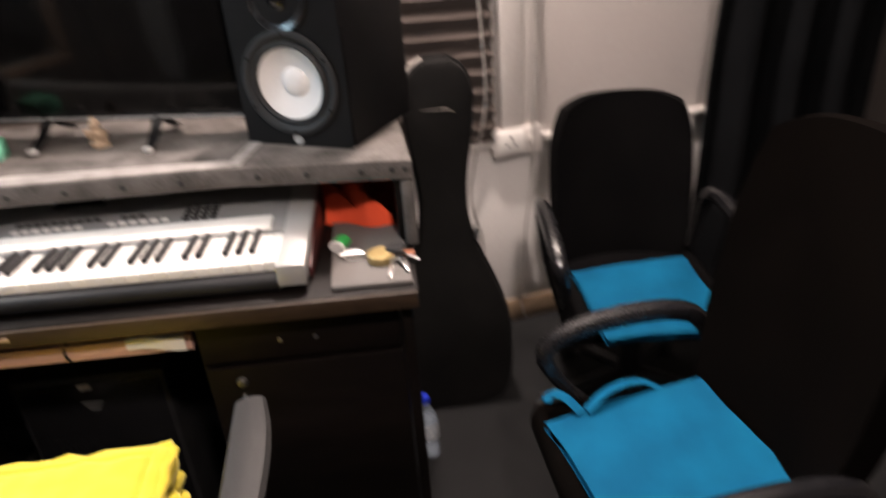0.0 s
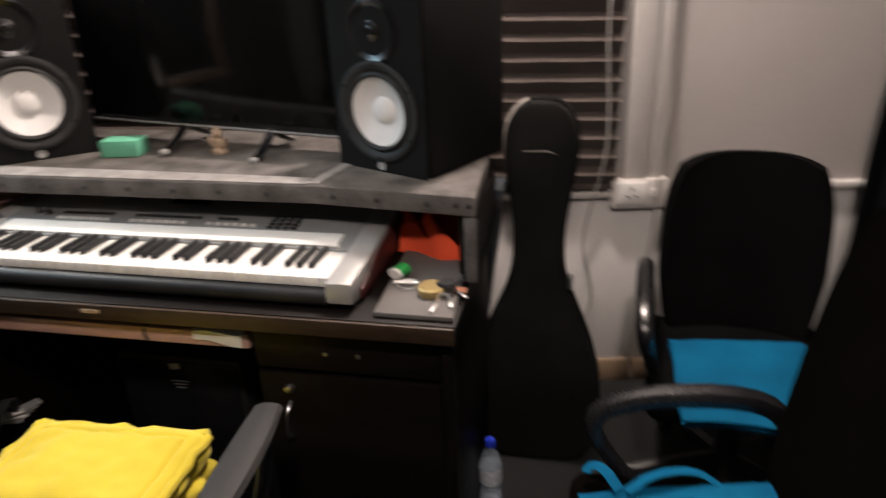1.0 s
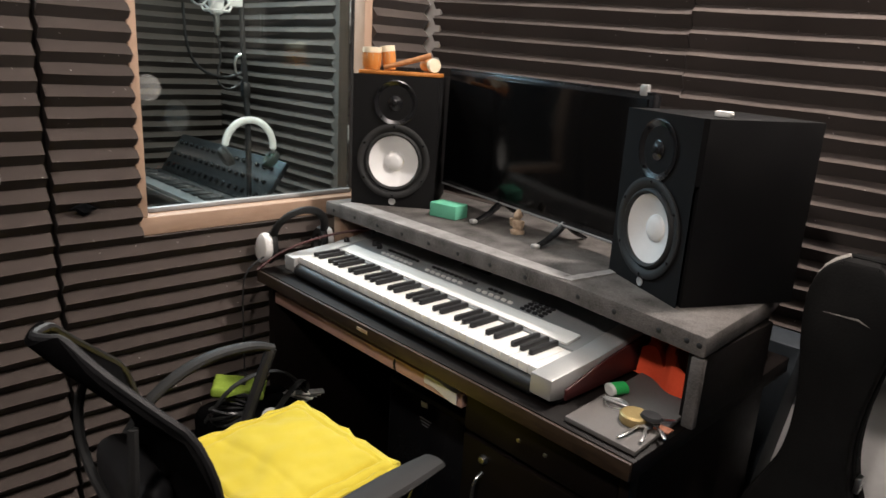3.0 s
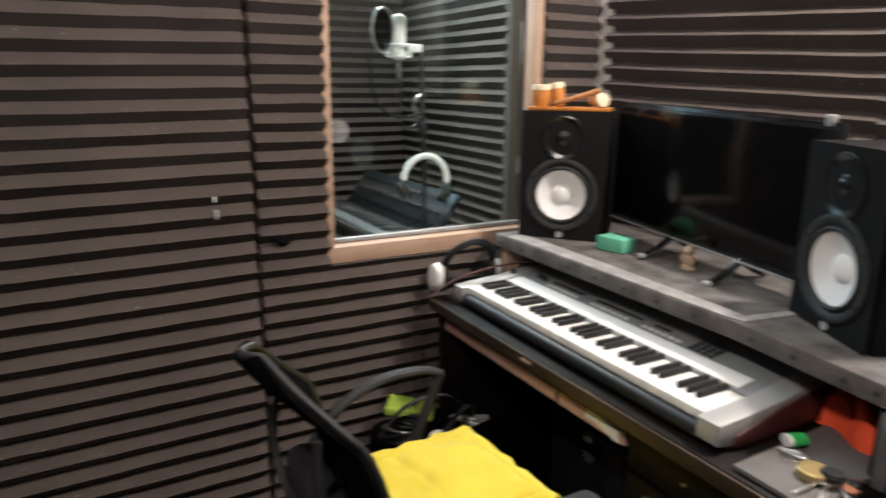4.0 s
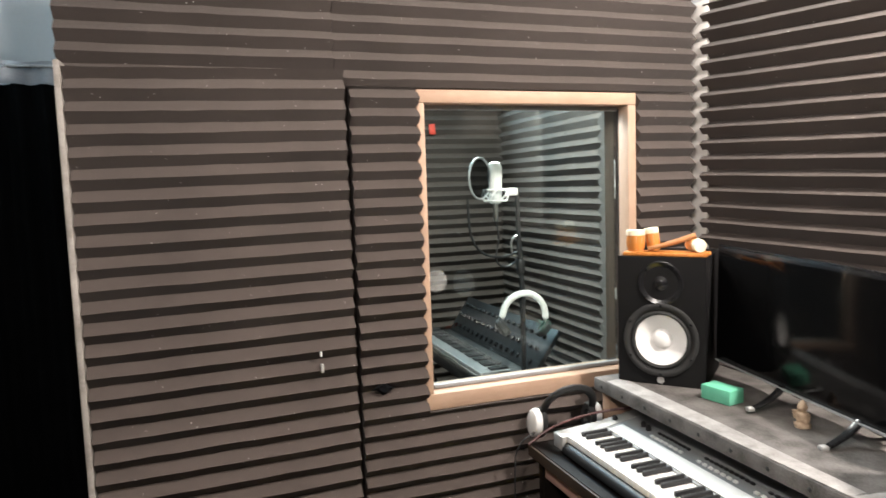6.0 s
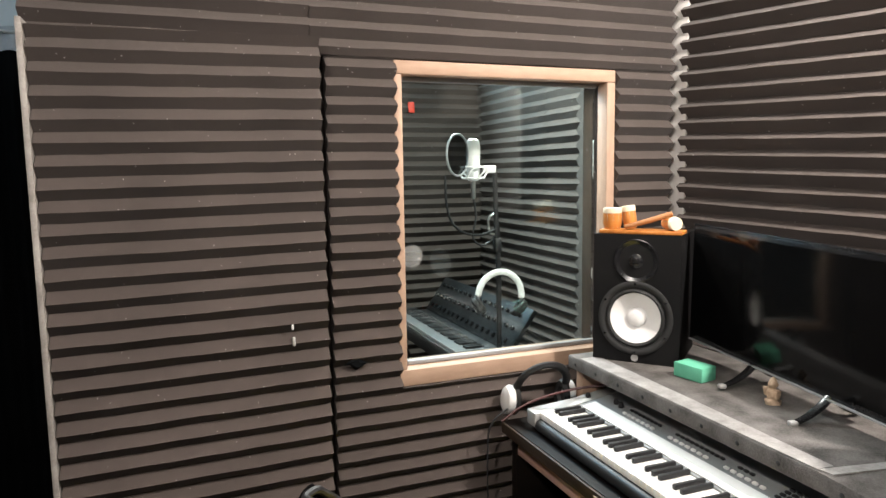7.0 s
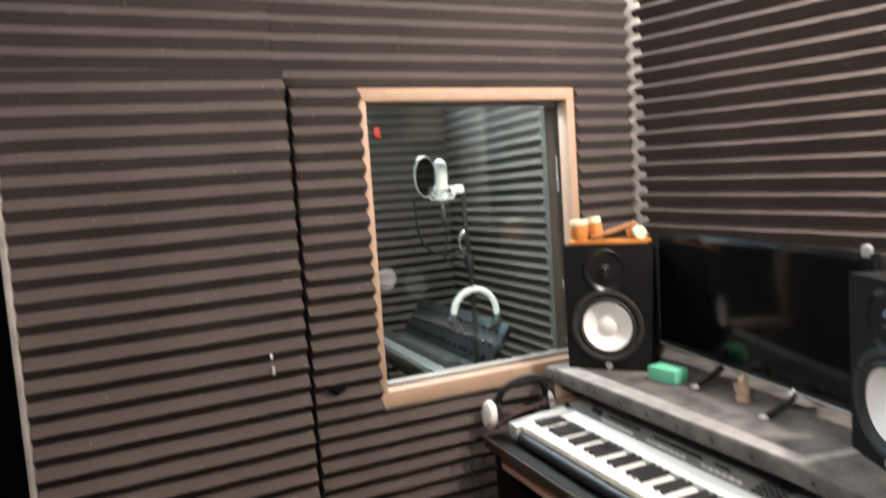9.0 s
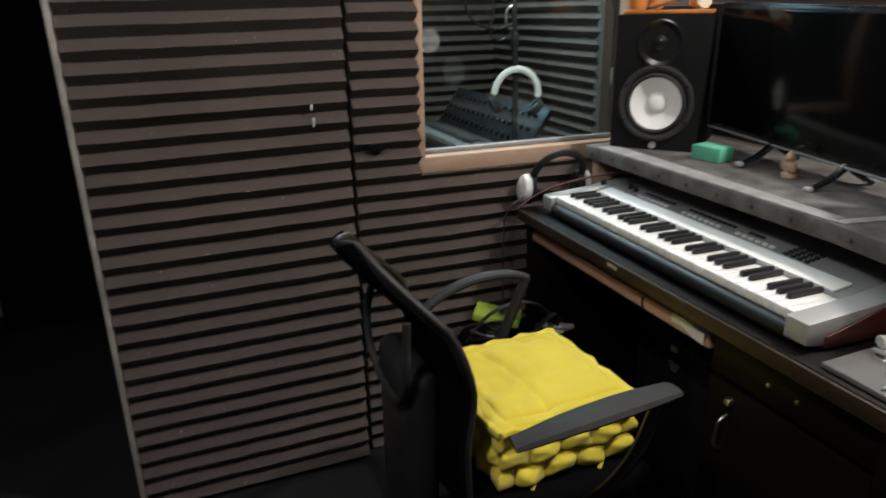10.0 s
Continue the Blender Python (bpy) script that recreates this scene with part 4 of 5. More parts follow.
def pad(u, v):
    x, y = (2 * u - 1), (2 * v - 1)
    e = max(0.0, (1 - abs(x) ** 8) * (1 - abs(y) ** 8))
    dent = 0.004 * math.sin(7 * u + 2) * math.sin(6 * v + 1)
    fold = v - 0.30 - 0.10 * math.sin(2.4 * u)
    sag = 0.020 / (1 + math.exp(fold * 24)) * (1 - 0.55 * u)
    crease = 0.004 * math.exp(-(fold / 0.03) ** 2)
    seam = 0.008 * math.exp(-((max(abs(x), abs(y)) - 0.84) / 0.035) ** 2)
    lump = 0.005 * noise.noise(Vector((u * 9, v * 9, 2)))
    return (x * HW, y * HD, 0.150 + 0.022 * e ** 0.6 + dent + lump - sag * e - crease * e - seam)


part("top_panel", sheet(pad, 72, 72, -0.004), YELLOW, cu)


def skirt(u, v):
    """Side band: rows of small uneven tufts with deep puckers between them."""
    a = u * 4
    k, f = int(a) % 4, a - int(a)
    c = [(-1, -1), (1, -1), (1, 1), (-1, 1)]
    (x0, y0), (x1, y1) = c[k], c[(k + 1) % 4]
    x, y = x0 + (x1 - x0) * f, y0 + (y1 - y0) * f
    row = min(2, int(v * 3))
    tuft = abs(math.sin(math.pi * 3 * v)) ** 0.5 * abs(math.sin(a * math.pi * 4.5 + row * 1.5 + 0.5 * math.sin(9 * u))) ** 0.45
    rough = noise.noise(Vector((u * 34, v * 7, 4)))
    bulge = 0.90 + 0.13 * tuft + 0.035 * rough
    return (x * HW * bulge, y * HD * bulge, 0.152 - 0.148 * v + 0.006 * math.sin(50 * u + row))


part("side_band", sheet(skirt, 240, 36, 0), YELLOW, cu)
pipe = [(HW * 1.0, -HD, 0.152), (HW, HD, 0.152), (-HW, HD, 0.152), (-HW, -HD, 0.152), (HW * 1.0, -HD, 0.152)]
for i in range(4):
    part("piping", tube([tuple(Vector(pipe[i]).lerp(Vector(pipe[i + 1]), q / 12) + Vector((0.003 * math.sin(3.7 * q), 0.003 * math.cos(2.9 * q + i), 0.004 * math.sin(q * 2.1 + i)))) for q in range(13)], 0.010, 8), YELLOW, cu)
for s, t_ in ((1, -0.5), (1, 0.5), (-1, 0.0)):
    part("tie_tape", tube([(s * HW, t_ * HD, 0.01), (s * (HW + 0.01), t_ * HD - 0.02, -0.02), (s * (HW + 0.005), t_ * HD - 0.03, -0.05)], 0.005, 6, flat=0.3), YELLOW, cu)

# clutter under the desk end: bag with straps, lime pouch, papers
bag = thing("gear_bag", "black open gear bag with loop straps under the desk", "bag", pose(0.235, -0.10, FZ))
part("bag_body", lumpy(box((0, 0, 0.235), (0.27, 0.32, 0.47), 0.06, seg=4), 0.02, 9, 2), CHAIRF, bag)
part("strap", tube([(-0.02, -0.15, 0.46), (0.02, -0.08, 0.58), (0.05, 0.06, 0.60), (0.06, 0.14, 0.48)], 0.014, 8, flat=0.35, smooth=2), RUBBER, bag)
part("strap", tube([(0.10, -0.02, 0.46), (0.09, 0.05, 0.53), (0.07, 0.12, 0.56), (0.05, 0.14, 0.47)], 0.012, 8, flat=0.35, smooth=2), RUBBER, bag)
for i in range(5):
    part("cable_loop", tube([(0.02 + 0.045 * math.cos(a), -0.09 + 0.06 * math.sin(a), 0.482 + 0.006 * i + 0.01 * math.sin(a * 2 + i)) for a in [2 * math.pi * q / 18 for q in range(19)]], 0.005, 6), BLACKG if i % 2 else RUBBER, bag)
single("lime_pouch", lumpy(box((0, 0, 0.016), (0.15, 0.095, 0.030), 0.008, seg=3), 0.008, 18, 7), LIME, "lime green pouch lying on the gear bag", "pouch", pose(0.150, -0.115, 0.395, 4, 8, 60))
single("lime_strap", tube([(0.12, -0.10, 0.440), (0.15, -0.085, 0.448), (0.19, -0.12, 0.436)], 0.006, 6, flat=0.4, smooth=2), BLACKP, "black strap over the lime pouch", "strap")
for i in range(5):
    single("paper_scrap", box((0, 0, 0.002), (0.085 - 0.01 * i, 0.022, 0.004), 0.001), PAPER if i % 2 else DKSILVER, "pale folded paper scrap beside the gear bag", "paper", pose(0.27 + 0.012 * i, 0.012 + 0.010 * i, 0.388 + 0.006 * i, 4 * i, 6, 24 + 13 * i), group="paper scraps")
single("white_disc", lathe([(0, 0), (0.022, 0), (0.022, 0.004), (0, 0.005)], 20), PAPER, "small white disc on the gear bag", "disc", pose(0.31, -0.10, 0.385, 20, 10, 0))

# ---- guitar case ----
gc = thing("guitar_case", "black hard guitar case leaning against the wall", "guitar case", pose(1.490, 0.735, FZ, -1.5, 0.6, 0))
half = [(0.0, 0.0), (0.12, 0.004), (0.176, 0.05), (0.191, 0.15), (0.189, 0.27), (0.172, 0.36), (0.144, 0.44), (0.110, 0.52), (0.081, 0.59), (0.067, 0.66), (0.065, 0.75), (0.076, 0.84), (0.090, 0.92), (0.096, 0.99), (0.092, 1.045), (0.070, 1.090), (0.034, 1.112)]


def smooth_line(p, n):
    for _ in range(n):
        q = [p[0]]
        for a, b in zip(p, p[1:]):
            q += [(a[0] * 0.75 + b[0] * 0.25, a[1] * 0.75 + b[1] * 0.25), (a[0] * 0.25 + b[0] * 0.75, a[1] * 0.25 + b[1] * 0.75)]
        p = q + [p[-1]]
    return p


def case_outline(k, grow=0.0):
    h = smooth_line(half, 1)
    return [(x + grow * (1 if x > 0.01 else 0), z) for x, z in h] + [(-x - grow * (1 if x > 0.01 else 0), z) for x, z in reversed(h)][0:-1]


XZ = Matrix(((1, 0, 0, 0), (0, 0, 1, 0), (0, 1, 0, 0), (0, 0, 0, 1)))
part("lid", prism(case_outline(0), -0.105, -0.052, 0.012, m=XZ), CASE, gc)
part("body", prism(case_outline(0), -0.044, 0.012, 0.010, m=XZ), CASE, gc)
edge = smooth_line(half, 1)
part("edge_binding", tube([(x * 1.005, -0.048, z) for x, z in edge] + [(-x * 1.005, -0.048, z) for x, z in reversed(edge)], 0.006, 6), CASE, gc)
part("worn_rim", tube([(-x * 1.01, -0.050, z) for x, z in edge[-11:]], 0.0075, 6), CASEEDGE, gc, "scuffed pale rim round the head")
part("scuff", prism([(-0.05, 0.985), (0.02, 0.99), (0.045, 0.978), (0.02, 0.985)], -0.1062, -0.1054, m=XZ), CASEEDGE, gc)
for z in (0.28, 0.60):
    part("latch", box((0.13 if z < 0.5 else 0.092, -0.06, z), (0.012, 0.03, 0.04), 0.003), CHROME, gc)

# water bottle
bo = thing("water_bottle", "clear plastic water bottle with a blue cap", "bottle", pose(1.388, 0.445, FZ))
part("bottle_body", lathe([(0, 0.004), (0.026, 0.0), (0.032, 0.008), (0.032, 0.05), (0.029, 0.06), (0.032, 0.07), (0.032, 0.13), (0.026, 0.155), (0.013, 0.185), (0.013, 0.198)], 24), PLASTIC_CLEAR, bo)
part("label_band", lathe([(0.0326, 0.072), (0.0328, 0.075), (0.0328, 0.122), (0.0326, 0.125)], 24), surf("pale_label", (0.35, 0.42, 0.50), (0.75, 0.78, 0.80), 60, 0.5), bo, "pale printed label")
part("cap", lathe([(0, 0.218), (0.013, 0.217), (0.015, 0.213), (0.015, 0.196), (0, 0.196)], 20), BLUECAP, bo, "blue cap")


# ---- two more chairs ----
def task_chair(label, m, mat, back_h, back_w, sz, az, arm_mat=BLACKG):
    """Faces minus y."""
    c = thing("office_chair", label, "chair", m)
    part("seat", box((0, 0, sz - 0.04), (0.48, 0.46, 0.08), 0.035, seg=4), mat, c)

    def bk(u, v):
        s = 2 * u - 1
        w = back_w * (1 - 0.16 * max(0, v - 0.5) ** 3 / 0.125) * (0.88 + 0.12 * min(1, 3 * v))
        zz = sz - 0.01 + back_h * (v - 0.06 * abs(s) ** 4 * v ** 3)
        return (s * w, 0.22 + 0.09 * v - 0.05 * s * s, zz)

    part("backrest", sheet(bk, 16, 16, 0.045), mat, c)
    for s in (-1, 1):
        part("armrest", tube([(s * 0.23, 0.20, sz - 0.03), (s * 0.255, 0.19, az - 0.06), (s * 0.26, 0.12, az), (s * 0.26, -0.10, az - 0.01), (s * 0.255, -0.20, az - 0.06), (s * 0.24, -0.16, az - 0.14), (s * 0.22, -0.08, sz - 0.04)], [0.016, 0.018, 0.024, 0.024, 0.020, 0.016, 0.014], 10, smooth=2), arm_mat, c)
    part("gas_column", lathe([(0.028, sz - 0.07), (0.028, 0.25), (0.036, 0.24), (0.036, 0.09), (0, 0.09)], 16), BLACKP, c)
    for k in range(5):
        a = radians(72 * k + 50)
        leg = part("leg", tube([(0.03 * math.cos(a), 0.03 * math.sin(a), 0.105), (0.29 * math.cos(a), 0.29 * math.sin(a), 0.068)], [0.025, 0.016], 8), BLACKP, c)
        part("castor", lathe([(0, -0.022), (0.024, -0.022), (0.027, -0.012), (0.027, 0.012), (0.024, 0.022), (0, 0.022)], 16), RUBBER, leg, m=pose(0.29 * math.cos(a), 0.29 * math.sin(a), 0.029, 90, 0, 72 * k + 50))
    return c


task_chair("black fabric office chair against the white wall", pose(2.045, 0.60, FZ, 0, 0, -4), CHAIRF, 0.50, 0.222, 0.44, 0.655)
task_chair("black-brown leatherette chair with glossy loop arms", pose(1.86, -0.165, FZ, 0, 0, -86), BROWNL, 0.633, 0.24, 0.492, 0.668)


def tote(label, m, w, h, handles=True):
    """A soft flat bag lying in x, y, base at z = 0."""
    b = thing("tote_bag", label, "bag", m, group="tote bags")

    def top(u, v):
        slant = 0.0 if handles else 0.30 * max(0.0, 0.45 - v)
        return (w * (u - 0.5 - slant * u) * (1 + 0.03 * math.sin(6 * v)), h * (v - 0.5) + 0.008 * math.sin(5 * u), 0.020 + 0.010 * math.sin(4 * u + 1) * math.sin(5 * v) + 0.004 * noise.noise(Vector((u * 6, v * 6, 1))))

    def low(u, v):
        x, y, z = top(u, v)
        return (x, y, z - 0.016)

    part("front_panel", sheet(top, 16, 16, -0.003), BLUEBAG, b)
    part("back_panel", sheet(low, 16, 16, -0.003), BLUEBAG, b)
    if not handles:
        return b
    part("handle", tube([(-w * 0.28, h * 0.49, 0.022), (-w * 0.34, h * 0.60, 0.045), (-w * 0.40, h * 0.66, 0.040), (-w * 0.44, h * 0.62, 0.03)], 0.012, 8, flat=0.2, smooth=2), BLUEBAG, b)
    part("handle", tube([(-w * 0.25, h * 0.47, 0.026), (-w * 0.1, h * 0.53, 0.05), (w * 0.12, h * 0.55, 0.05), (w * 0.24, h * 0.49, 0.026)], 0.010, 8, flat=0.25, smooth=2), BLUEBAG, b)
    return b


tote("bright blue fabric tote bag lying on a chair seat", pose(1.845, -0.165, 0.404, 0, 0, 12), 0.365, 0.335)
tote("bright blue fabric tote bag propped against a chair back", pose(2.035, 0.46, 0.356, 3, 0, 1), 0.345, 0.345, False)

# ---- drape, sockets and cables by the white wall ----
dr = single("black_drape", sheet(lambda u, v: (2.50 + 0.58 * u - 0.16 * (1 - v) ** 2 + 0.02 * math.sin(9 * v), 1.12 + 0.05 * math.sin(22 * u) * (0.4 + 0.6 * (1 - v)) - 0.05 * (1 - v), FZ + 2.04 * v), 40, 14, 0.01), DRAPE, "black drape hanging in heavy folds", "drape")
single("drape_rail", tube([(2.49, 1.12, 1.955), (3.12, 1.12, 1.955)], 0.010, 10), BLACKP, "thin black rail carrying the drape", "rail")
for x in (2.52, 3.09):
    single("rail_bracket", tube([(x, 1.125, 1.95), (x, 1.20, 1.95), (x, 0.748 + 0.2126 * x - 0.002, 1.97)], 0.009, 8), BLACKP, "black bracket holding the drape rail", "bracket", group="rail brackets")
single("cable_trunking", box((1.806, -0.016, 1.78), (0.078, 0.030, 2.22), 0.003), TRIMW, "white plastic cable trunking up the wall", "trunking", NW)
single("cable_trunking", box((1.872, -0.012, 1.78), (0.048, 0.022, 2.22), 0.003), TRIMW, "narrow white plastic cable trunking up the wall", "trunking", NW)
single("dado_trunking", box((2.55, -0.013, 0.638), (1.26, 0.024, 0.024), 0.003), TRIMW, "white skirting trunking along the wall", "trunking", NW)
so = thing("wall_socket", "white wall socket with a three-pin outlet", "socket", NW @ pose(1.822, -0.001, 0.640))
part("back_box", box((0, -0.018, 0), (0.178, 0.034, 0.098), 0.004), TRIMW, so)
part("face_plate", box((-0.026, -0.038, 0.004), (0.098, 0.006, 0.076), 0.003), PAPER, so)
for x, z, w_, h_ in ((-0.026, 0.020, 0.007, 0.010), (-0.040, -0.006, 0.010, 0.006), (-0.012, -0.006, 0.010, 0.006)):
    part("pin_hole", box((x, -0.0415, z), (w_, 0.002, h_)), BLACKP, so)
part("rocker_switch", box((0.045, -0.040, 0.004), (0.016, 0.008, 0.026), 0.002), TRIMW, so)
single("hanging_cable", tube([(1.70, -0.06, 2.15), (1.71, -0.06, 1.60), (1.685, -0.06, 1.20), (1.70, -0.06, 0.98), (1.71, -0.05, 0.78), (1.655, -0.03, 0.56), (1.645, -0.02, 0.44), (1.69, -0.015, 0.30), (1.68, -0.02, 0.20), (1.62, -0.02, 0.12)], 0.004, 6, smooth=2), CABLEW, "pale grey cable hanging down the wall", "cable", NW)
single("brown_cable", tube([(1.90, -0.03, 2.4), (1.88, -0.03, 1.15), (1.90, -0.03, 0.92), (1.87, -0.05, 0.70), (1.875, -0.05, 0.52), (1.845, -0.03, 0.30), (1.85, -0.025, 0.15), (1.825, -0.02, 0.02), (1.845, -0.02, FZ + 0.01)], 0.0035, 6, smooth=2), CABLEW, "thin cable hanging past the socket", "cable", NW)
tagged(new("baseboard", mesh_of(box((2.3, -0.008, FZ + 0.045), (1.7, 0.014, 0.09), 0.003), "baseboard", PLY)), "brown baseboard along the wall", "baseboard", kind="structure").matrix_basis = NW

# ---- things on top of the partition ----
def small_speaker(label, y, w, h, d, mat, rounded=False):
    s = thing("satellite_speaker", label, "loudspeaker", pose(-0.05, y, 2.2125 if y > -0.57 else 2.2305), group="satellite speakers")
    part("housing", box((0, 0, h / 2), (d, w, h), 0.02 if rounded else 0.006, seg=3), mat, s)
    g = part("grille", box((d / 2 + 0.001, 0, h / 2), (0.008, w * 0.90, h * 0.93), 0.003), CHAIRF if mat is BLACKP else mat, s)
    part("name_plate", box((d / 2 + 0.0062, 0, h * 0.14), (0.002, w * 0.24, 0.005)), DKSILVER, g, "small silver plate")


small_speaker("small black satellite speaker on the partition", -1.085, 0.095, 0.17, 0.09, BLACKP)
small_speaker("small black satellite speaker on the partition", -0.845, 0.095, 0.17, 0.09, BLACKP)
small_speaker("slim brown satellite speaker on the partition", 0.222, 0.105, 0.24, 0.10, BROWNBOX)
small_speaker("small black round-topped speaker in the corner", 0.535, 0.105, 0.17, 0.09, BLACKP, True)
sub = thing("subwoofer", "brown and black subwoofer box with a round port", "subwoofer", pose(-0.14, -0.25, 2.2125, 0, 0, 6))
part("housing", box((0, 0, 0.16), (0.30, 0.32, 0.32), 0.006), BLACKP, sub)
part("front_baffle", box((0.155, 0.0, 0.165), (0.016, 0.315, 0.30), 0.006), BROWNBOX, sub)
part("port", lathe([(0.062, 0.0), (0.066, 0.006), (0.060, 0.009), (0.050, 0.004), (0.046, 0.0012), (0, 0.001)], 32), BLACKP, sub, m=pose(0.163, 0.01, 0.150, 0, 90, 0))
bx = thing("card_box", "pale card box with round holes behind the speakers", "box", pose(-0.17, -0.80, 2.1905))
part("carton", box((0, 0, 0.05), (0.09, 0.34, 0.10), 0.003), SKIN, bx)
for i in range(3):
    part("hole", lathe([(0, 0.0), (0.016, 0.0), (0.016, 0.0015), (0, 0.0015)], 16), BROWNBOX, bx, m=pose(0.0452, -0.13 + 0.04 * i, 0.055, 0, 90, 0))
cb = single("striped_carton", box((0, 0, 0.11), (0.10, 0.10, 0.22), 0.003), PAPER, "pale printed carton behind the subwoofer", "box", pose(-0.165, -0.51, 2.1905))
single("cable_tie", tube([(0.02, -0.012, 2.27), (0.035, -0.012, 2.33), (0.05, -0.012, 2.39)], 0.004, 6), BLACKP, "dark cable ends on the white wall", "cable", NW)

# ---- in the booth ----
mic = thing("microphone", "white studio microphone in a shock mount", "microphone", pose(-0.457, 0.136, 1.505))
part("mic_body", lathe([(0, 0.0), (0.020, 0.0), (0.024, 0.02), (0.027, 0.045), (0.027, 0.10)], 24), CONE, mic)
part("mic_grille", lathe([(0.0275, 0.10), (0.0285, 0.105), (0.028, 0.14), (0.022, 0.158), (0.010, 0.165), (0, 0.166)], 24), LTSTRIP, mic, "pale mesh grille")
for zz, rr in ((0.012, 0.042), (0.055, 0.048)):
    part("mount_ring", tube([(rr * math.cos(a), rr * math.sin(a), zz) for a in [2 * math.pi * i / 20 for i in range(21)]], 0.0045, 6), CONE, mic)
for k in range(6):
    a = 2 * math.pi * k / 6
    part("mount_arm", tube([(0.042 * math.cos(a), 0.042 * math.sin(a), 0.012), (0.056 * math.cos(a + 0.4), 0.056 * math.sin(a + 0.4), 0.034), (0.048 * math.cos(a + 0.8), 0.048 * math.sin(a + 0.8), 0.055)], 0.004, 6), CONE, mic)
part("swivel", box((0, 0.070, 0.045), (0.024, 0.05, 0.03), 0.006), CONE, mic)
part("plug", lathe([(0.010, 0), (0.010, -0.06), (0.006, -0.07), (0, -0.07)], 14), CHROME, mic)
stand = thing("microphone_stand", "tall black microphone stand in the booth", "stand", pose(-0.457, 0.232, 0))
part("pole", tube([(0, 0.012, FZ + 0.02), (0, 0.012, 1.16), (0, 0.002, 1.30), (0, -0.004, 1.565)], [0.012, 0.011, 0.010, 0.009], 10), BLACKP, stand)
part("joint", box((0, 0.006, 1.25), (0.03, 0.03, 0.06), 0.008), BLACKP, stand)
part("hook", tube([(0, 0.0, 1.38), (0, -0.035, 1.36), (0, -0.03, 1.30), (0, 0, 1.29)], 0.005, 6, smooth=1), CHROME, stand)
for k in range(3):
    a = radians(120 * k + 15)
    part("leg", tube([(0, 0.012, 0.20), (0.30 * math.cos(a), 0.012 + 0.30 * math.sin(a), FZ + 0.010)], 0.009, 8), BLACKP, stand)
pop = thing("pop_filter", "round black mesh pop filter before the microphone", "pop filter", pose(-0.40, 0.048, 1.605, 0, 90, 36))
part("hoop", tube([(0.078 * math.cos(a), 0.078 * math.sin(a), 0) for a in [2 * math.pi * i / 32 for i in range(33)]], 0.0042, 8), DKSILVER, pop)
part("mesh_disc", lathe([(0, 0), (0.076, 0.0)], 32), MESH, pop)
single("pop_filter_gooseneck", tube([(-0.40, -0.005, 1.53), (-0.40, 0.0, 1.38), (-0.42, 0.06, 1.31), (-0.45, 0.16, 1.29), (-0.457, 0.225, 1.31)], 0.005, 8, smooth=2), BLACKP, "thin black gooseneck of the pop filter", "gooseneck")
single("microphone_cable", tube([(-0.457, 0.136, 1.435), (-0.457, 0.15, 1.36), (-0.45, 0.12, 1.28), (-0.45, 0.17, 1.245), (-0.457, 0.23, 1.28), (-0.462, 0.245, 1.38), (-0.462, 0.25, 1.20), (-0.47, 0.26, 0.9), (-0.46, 0.25, 0.4), (-0.46, 0.30, FZ + 0.006)], 0.004, 6, smooth=2), BLACKP, "black microphone cable looped down the stand", "cable")
headphones("silver-banded headphones hung on the microphone stand", pose(-0.435, 0.238, 1.045, 0, 6, 84), LTSTRIP, RUBBER, 0.092, 38, 0.72)
bk = thing("stage_keyboard", "black stage keyboard with a raised rear panel", "keyboard", pose(-1.40, 0.05, 0.745))
part("bed", box((0.50, 0.17, 0.035), (1.0, 0.34, 0.07), 0.006), BLACKP, bk)
RP = Matrix.Translation((0, 0.28, 0.15)) @ Matrix.Rotation(radians(55), 4, "X")
rear = part("rear_panel", box((0.50, 0.0, 0.0), (0.98, 0.20, 0.02), 0.004), BLACKP, bk, m=RP)
knob_mesh = mesh_of(lathe([(0.010, 0), (0.009, 0.012), (0.006, 0.015), (0, 0.015)], 10), "knob", BLACKG)
fader_mesh = mesh_of(box((0, 0, 0.005), (0.012, 0.022, 0.012), 0.003), "fader", BLACKG)
for i in range(16):
    for j in range(3):
        o = new("knob" if j else "fader", knob_mesh if j else fader_mesh)
        o.parent = rear
        o.matrix_basis = Matrix.Translation((0.07 + 0.057 * i, -0.065 + 0.06 * j, 0.010))
# white keys coloured dark grey: the dimness of the booth is in the colour
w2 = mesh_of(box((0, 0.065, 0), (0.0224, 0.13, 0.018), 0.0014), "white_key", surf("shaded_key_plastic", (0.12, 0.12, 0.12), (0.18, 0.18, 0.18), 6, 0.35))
b2 = mesh_of(box((0, 0.04, 0), (0.011, 0.08, 0.011), 0.002), "black_key", BLACKP)
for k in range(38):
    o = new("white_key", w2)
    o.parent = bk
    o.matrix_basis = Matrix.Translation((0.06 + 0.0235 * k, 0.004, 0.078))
    if k % 7 not in (2, 6) and k < 37:
        o = new("black_key", b2)
        o.parent = bk
        o.matrix_basis = Matrix.Translation((0.06 + 0.0235 * (k + 0.5), 0.055, 0.092))
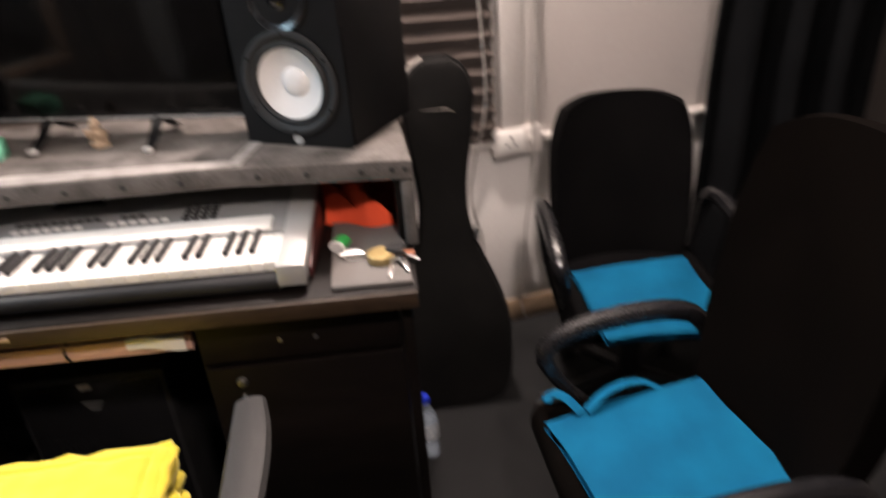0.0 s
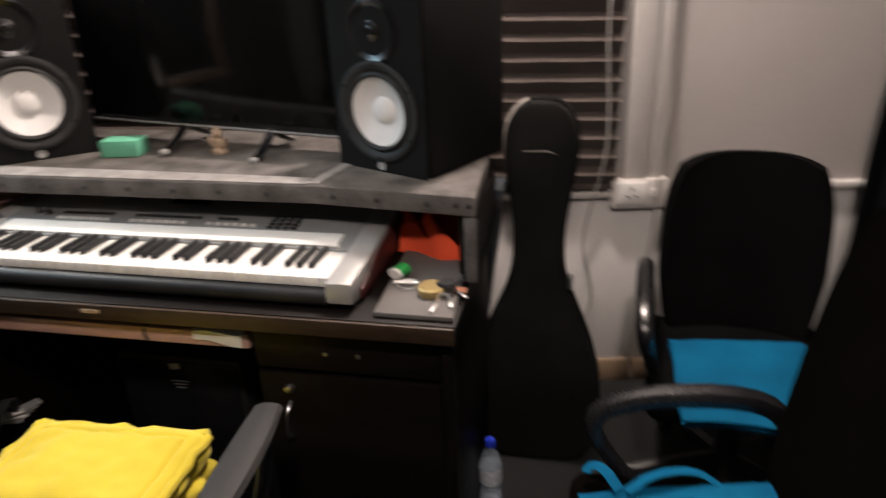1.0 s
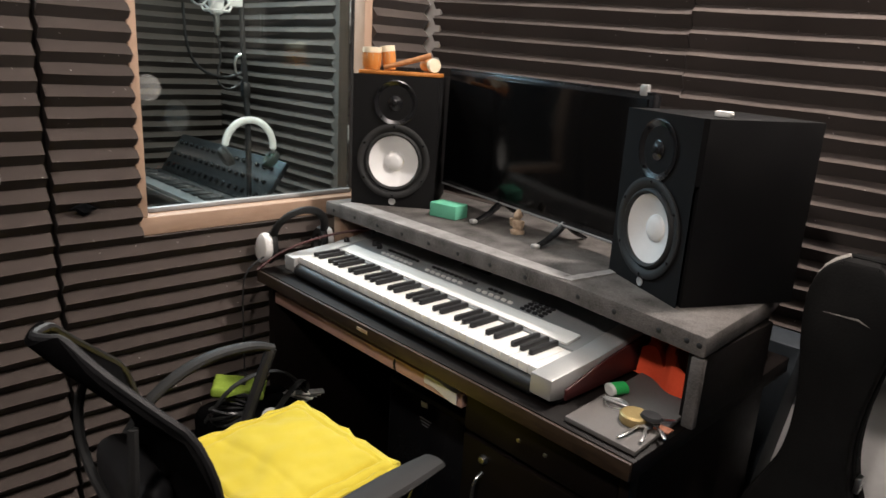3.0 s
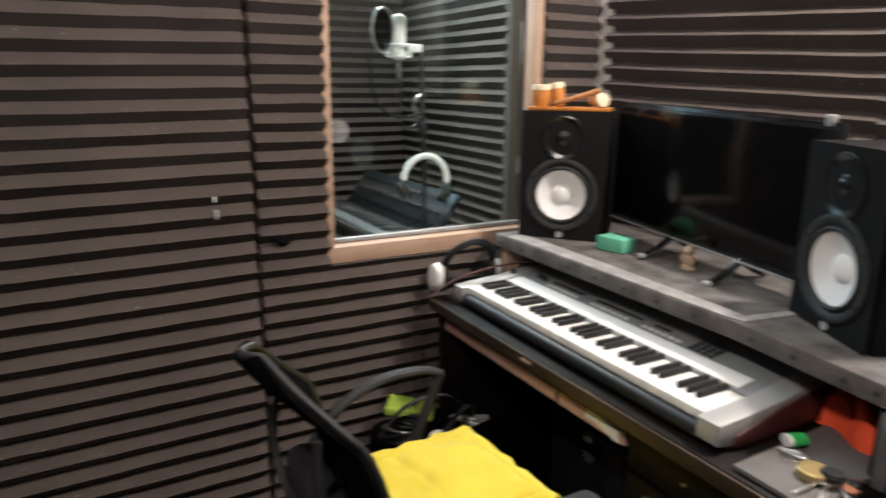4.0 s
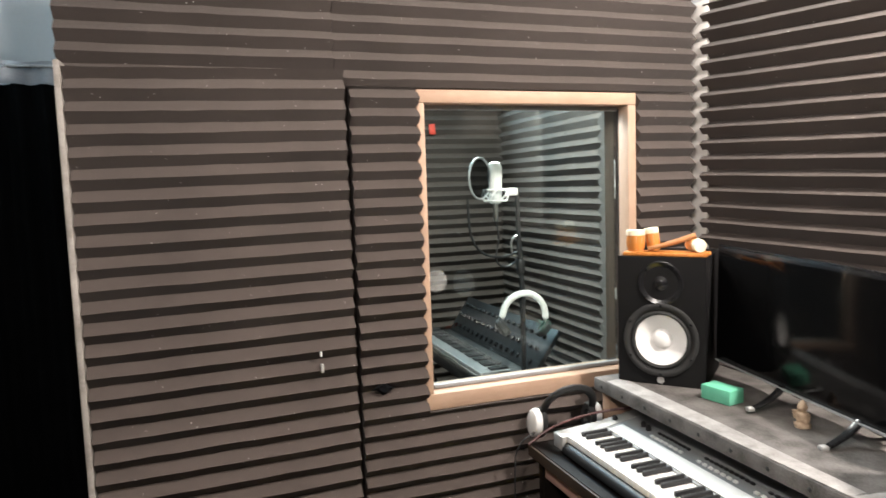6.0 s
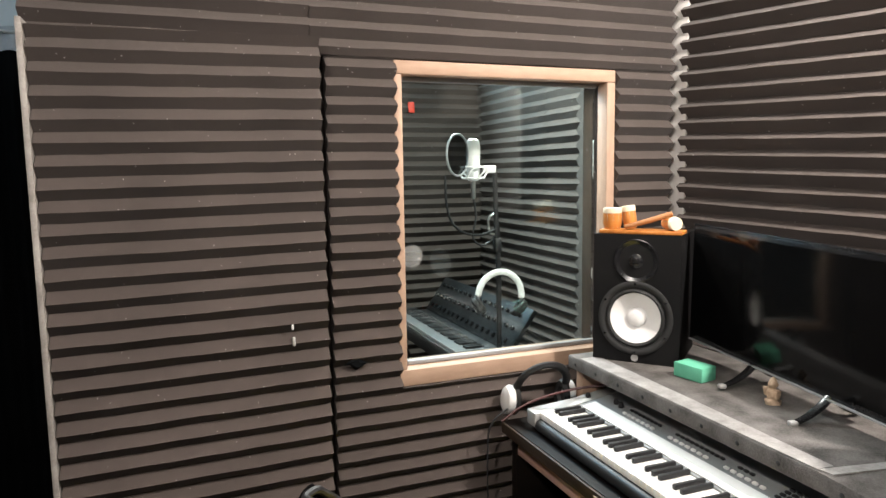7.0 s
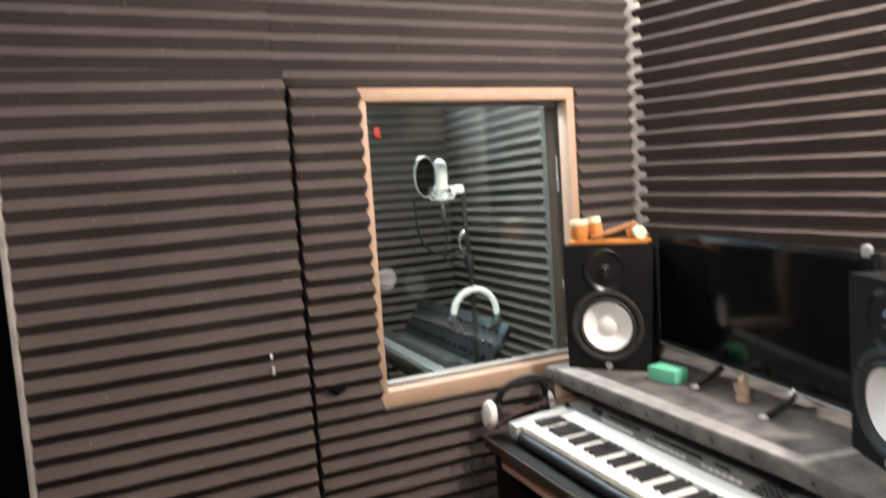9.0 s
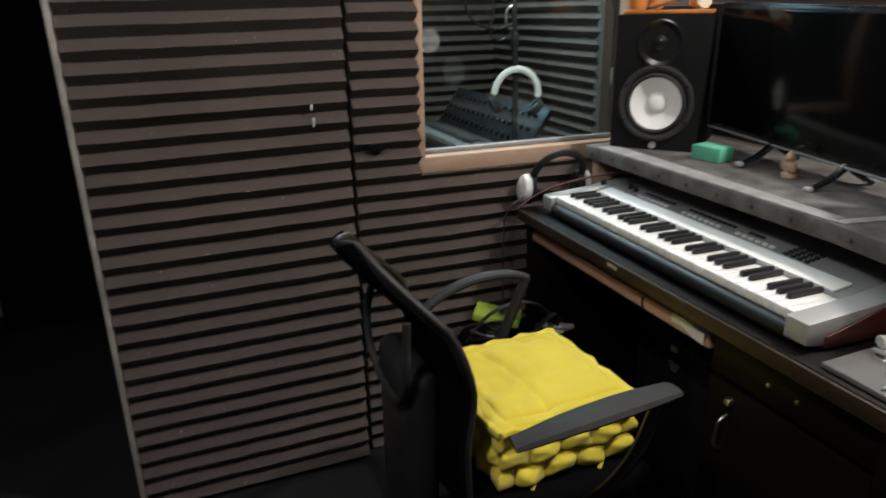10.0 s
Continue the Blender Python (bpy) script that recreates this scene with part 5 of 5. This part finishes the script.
for x in (0.1, 0.9):
    part("stand_leg", tube([(x, 0.02, -0.833), (x, 0.32, -0.001)], 0.014, 8), BLACKP, bk)
    part("stand_leg", tube([(x + 0.03, 0.32, -0.833), (x + 0.03, 0.02, -0.001)], 0.014, 8), BLACKP, bk)
single("red_tag", lumpy(box((0, 0, 0), (0.012, 0.035, 0.06), 0.006), 0.006, 30, 2), REDSIGN, "small red tag on the booth foam", "tag", pose(-1.640, 0.290, 1.90))
single("glass_smear", lathe([(0, 0), (0.036, 0), (0.036, 0.0008), (0, 0.0008)], 32), SMUDGE, "faint round smear on the window glass", "smear", pose(-0.062, -0.255, 1.277, 0, 90, 0))

# ---- passage curtain ----
cur = thing("curtain", "long black curtain on a metal rod", "curtain", pose(-1.57, -1.61, FZ))
part("cloth", sheet(lambda u, v: (0.03 * math.sin(40 * u) * (0.5 + 0.5 * v), -0.34 + 0.70 * u, 0.02 + 2.17 * v), 70, 8, 0.006), DRAPE, cur)
part("header", sheet(lambda u, v: (0.012 + 0.022 * math.sin(24 * u + 1), -0.34 + 0.70 * u, 2.19 + 0.10 * v), 60, 3, 0.006), surf("grey_curtain_header", (0.28, 0.30, 0.33), (0.42, 0.45, 0.48), 12, 0.8), cur, "grey gathered header")
single("curtain_rod", tube([(-1.535, -1.97, 2.175), (-1.535, -1.25, 2.175)], 0.009, 10), CHROME, "shiny metal curtain rod across the passage", "rod")

# ---- small marks on the foam door ----
lt = thing("door_latch", "small pale metal latch in the foam door", "latch", pose(0.078, -0.659, 1.10))
part("latch_pin", box((0, 0, 0.016), (0.012, 0.006, 0.016), 0.002), PAPER, lt)
part("latch_plate", box((0.002, 0.002, -0.026), (0.012, 0.009, 0.026), 0.003), SILVER, lt)
single("torn_foam", lumpy(lathe([(0, 0.0), (0.020, 0.001), (0.024, 0.005), (0.012, 0.010), (0, 0.008)], 14, m=Matrix.Diagonal((0.5, 1.5, 1, 1))), 0.012, 60, 5), DRAPE, "dark torn patch in the ridged foam", "tear", pose(0.018, -0.465, 0.972, 0, 90, 0))
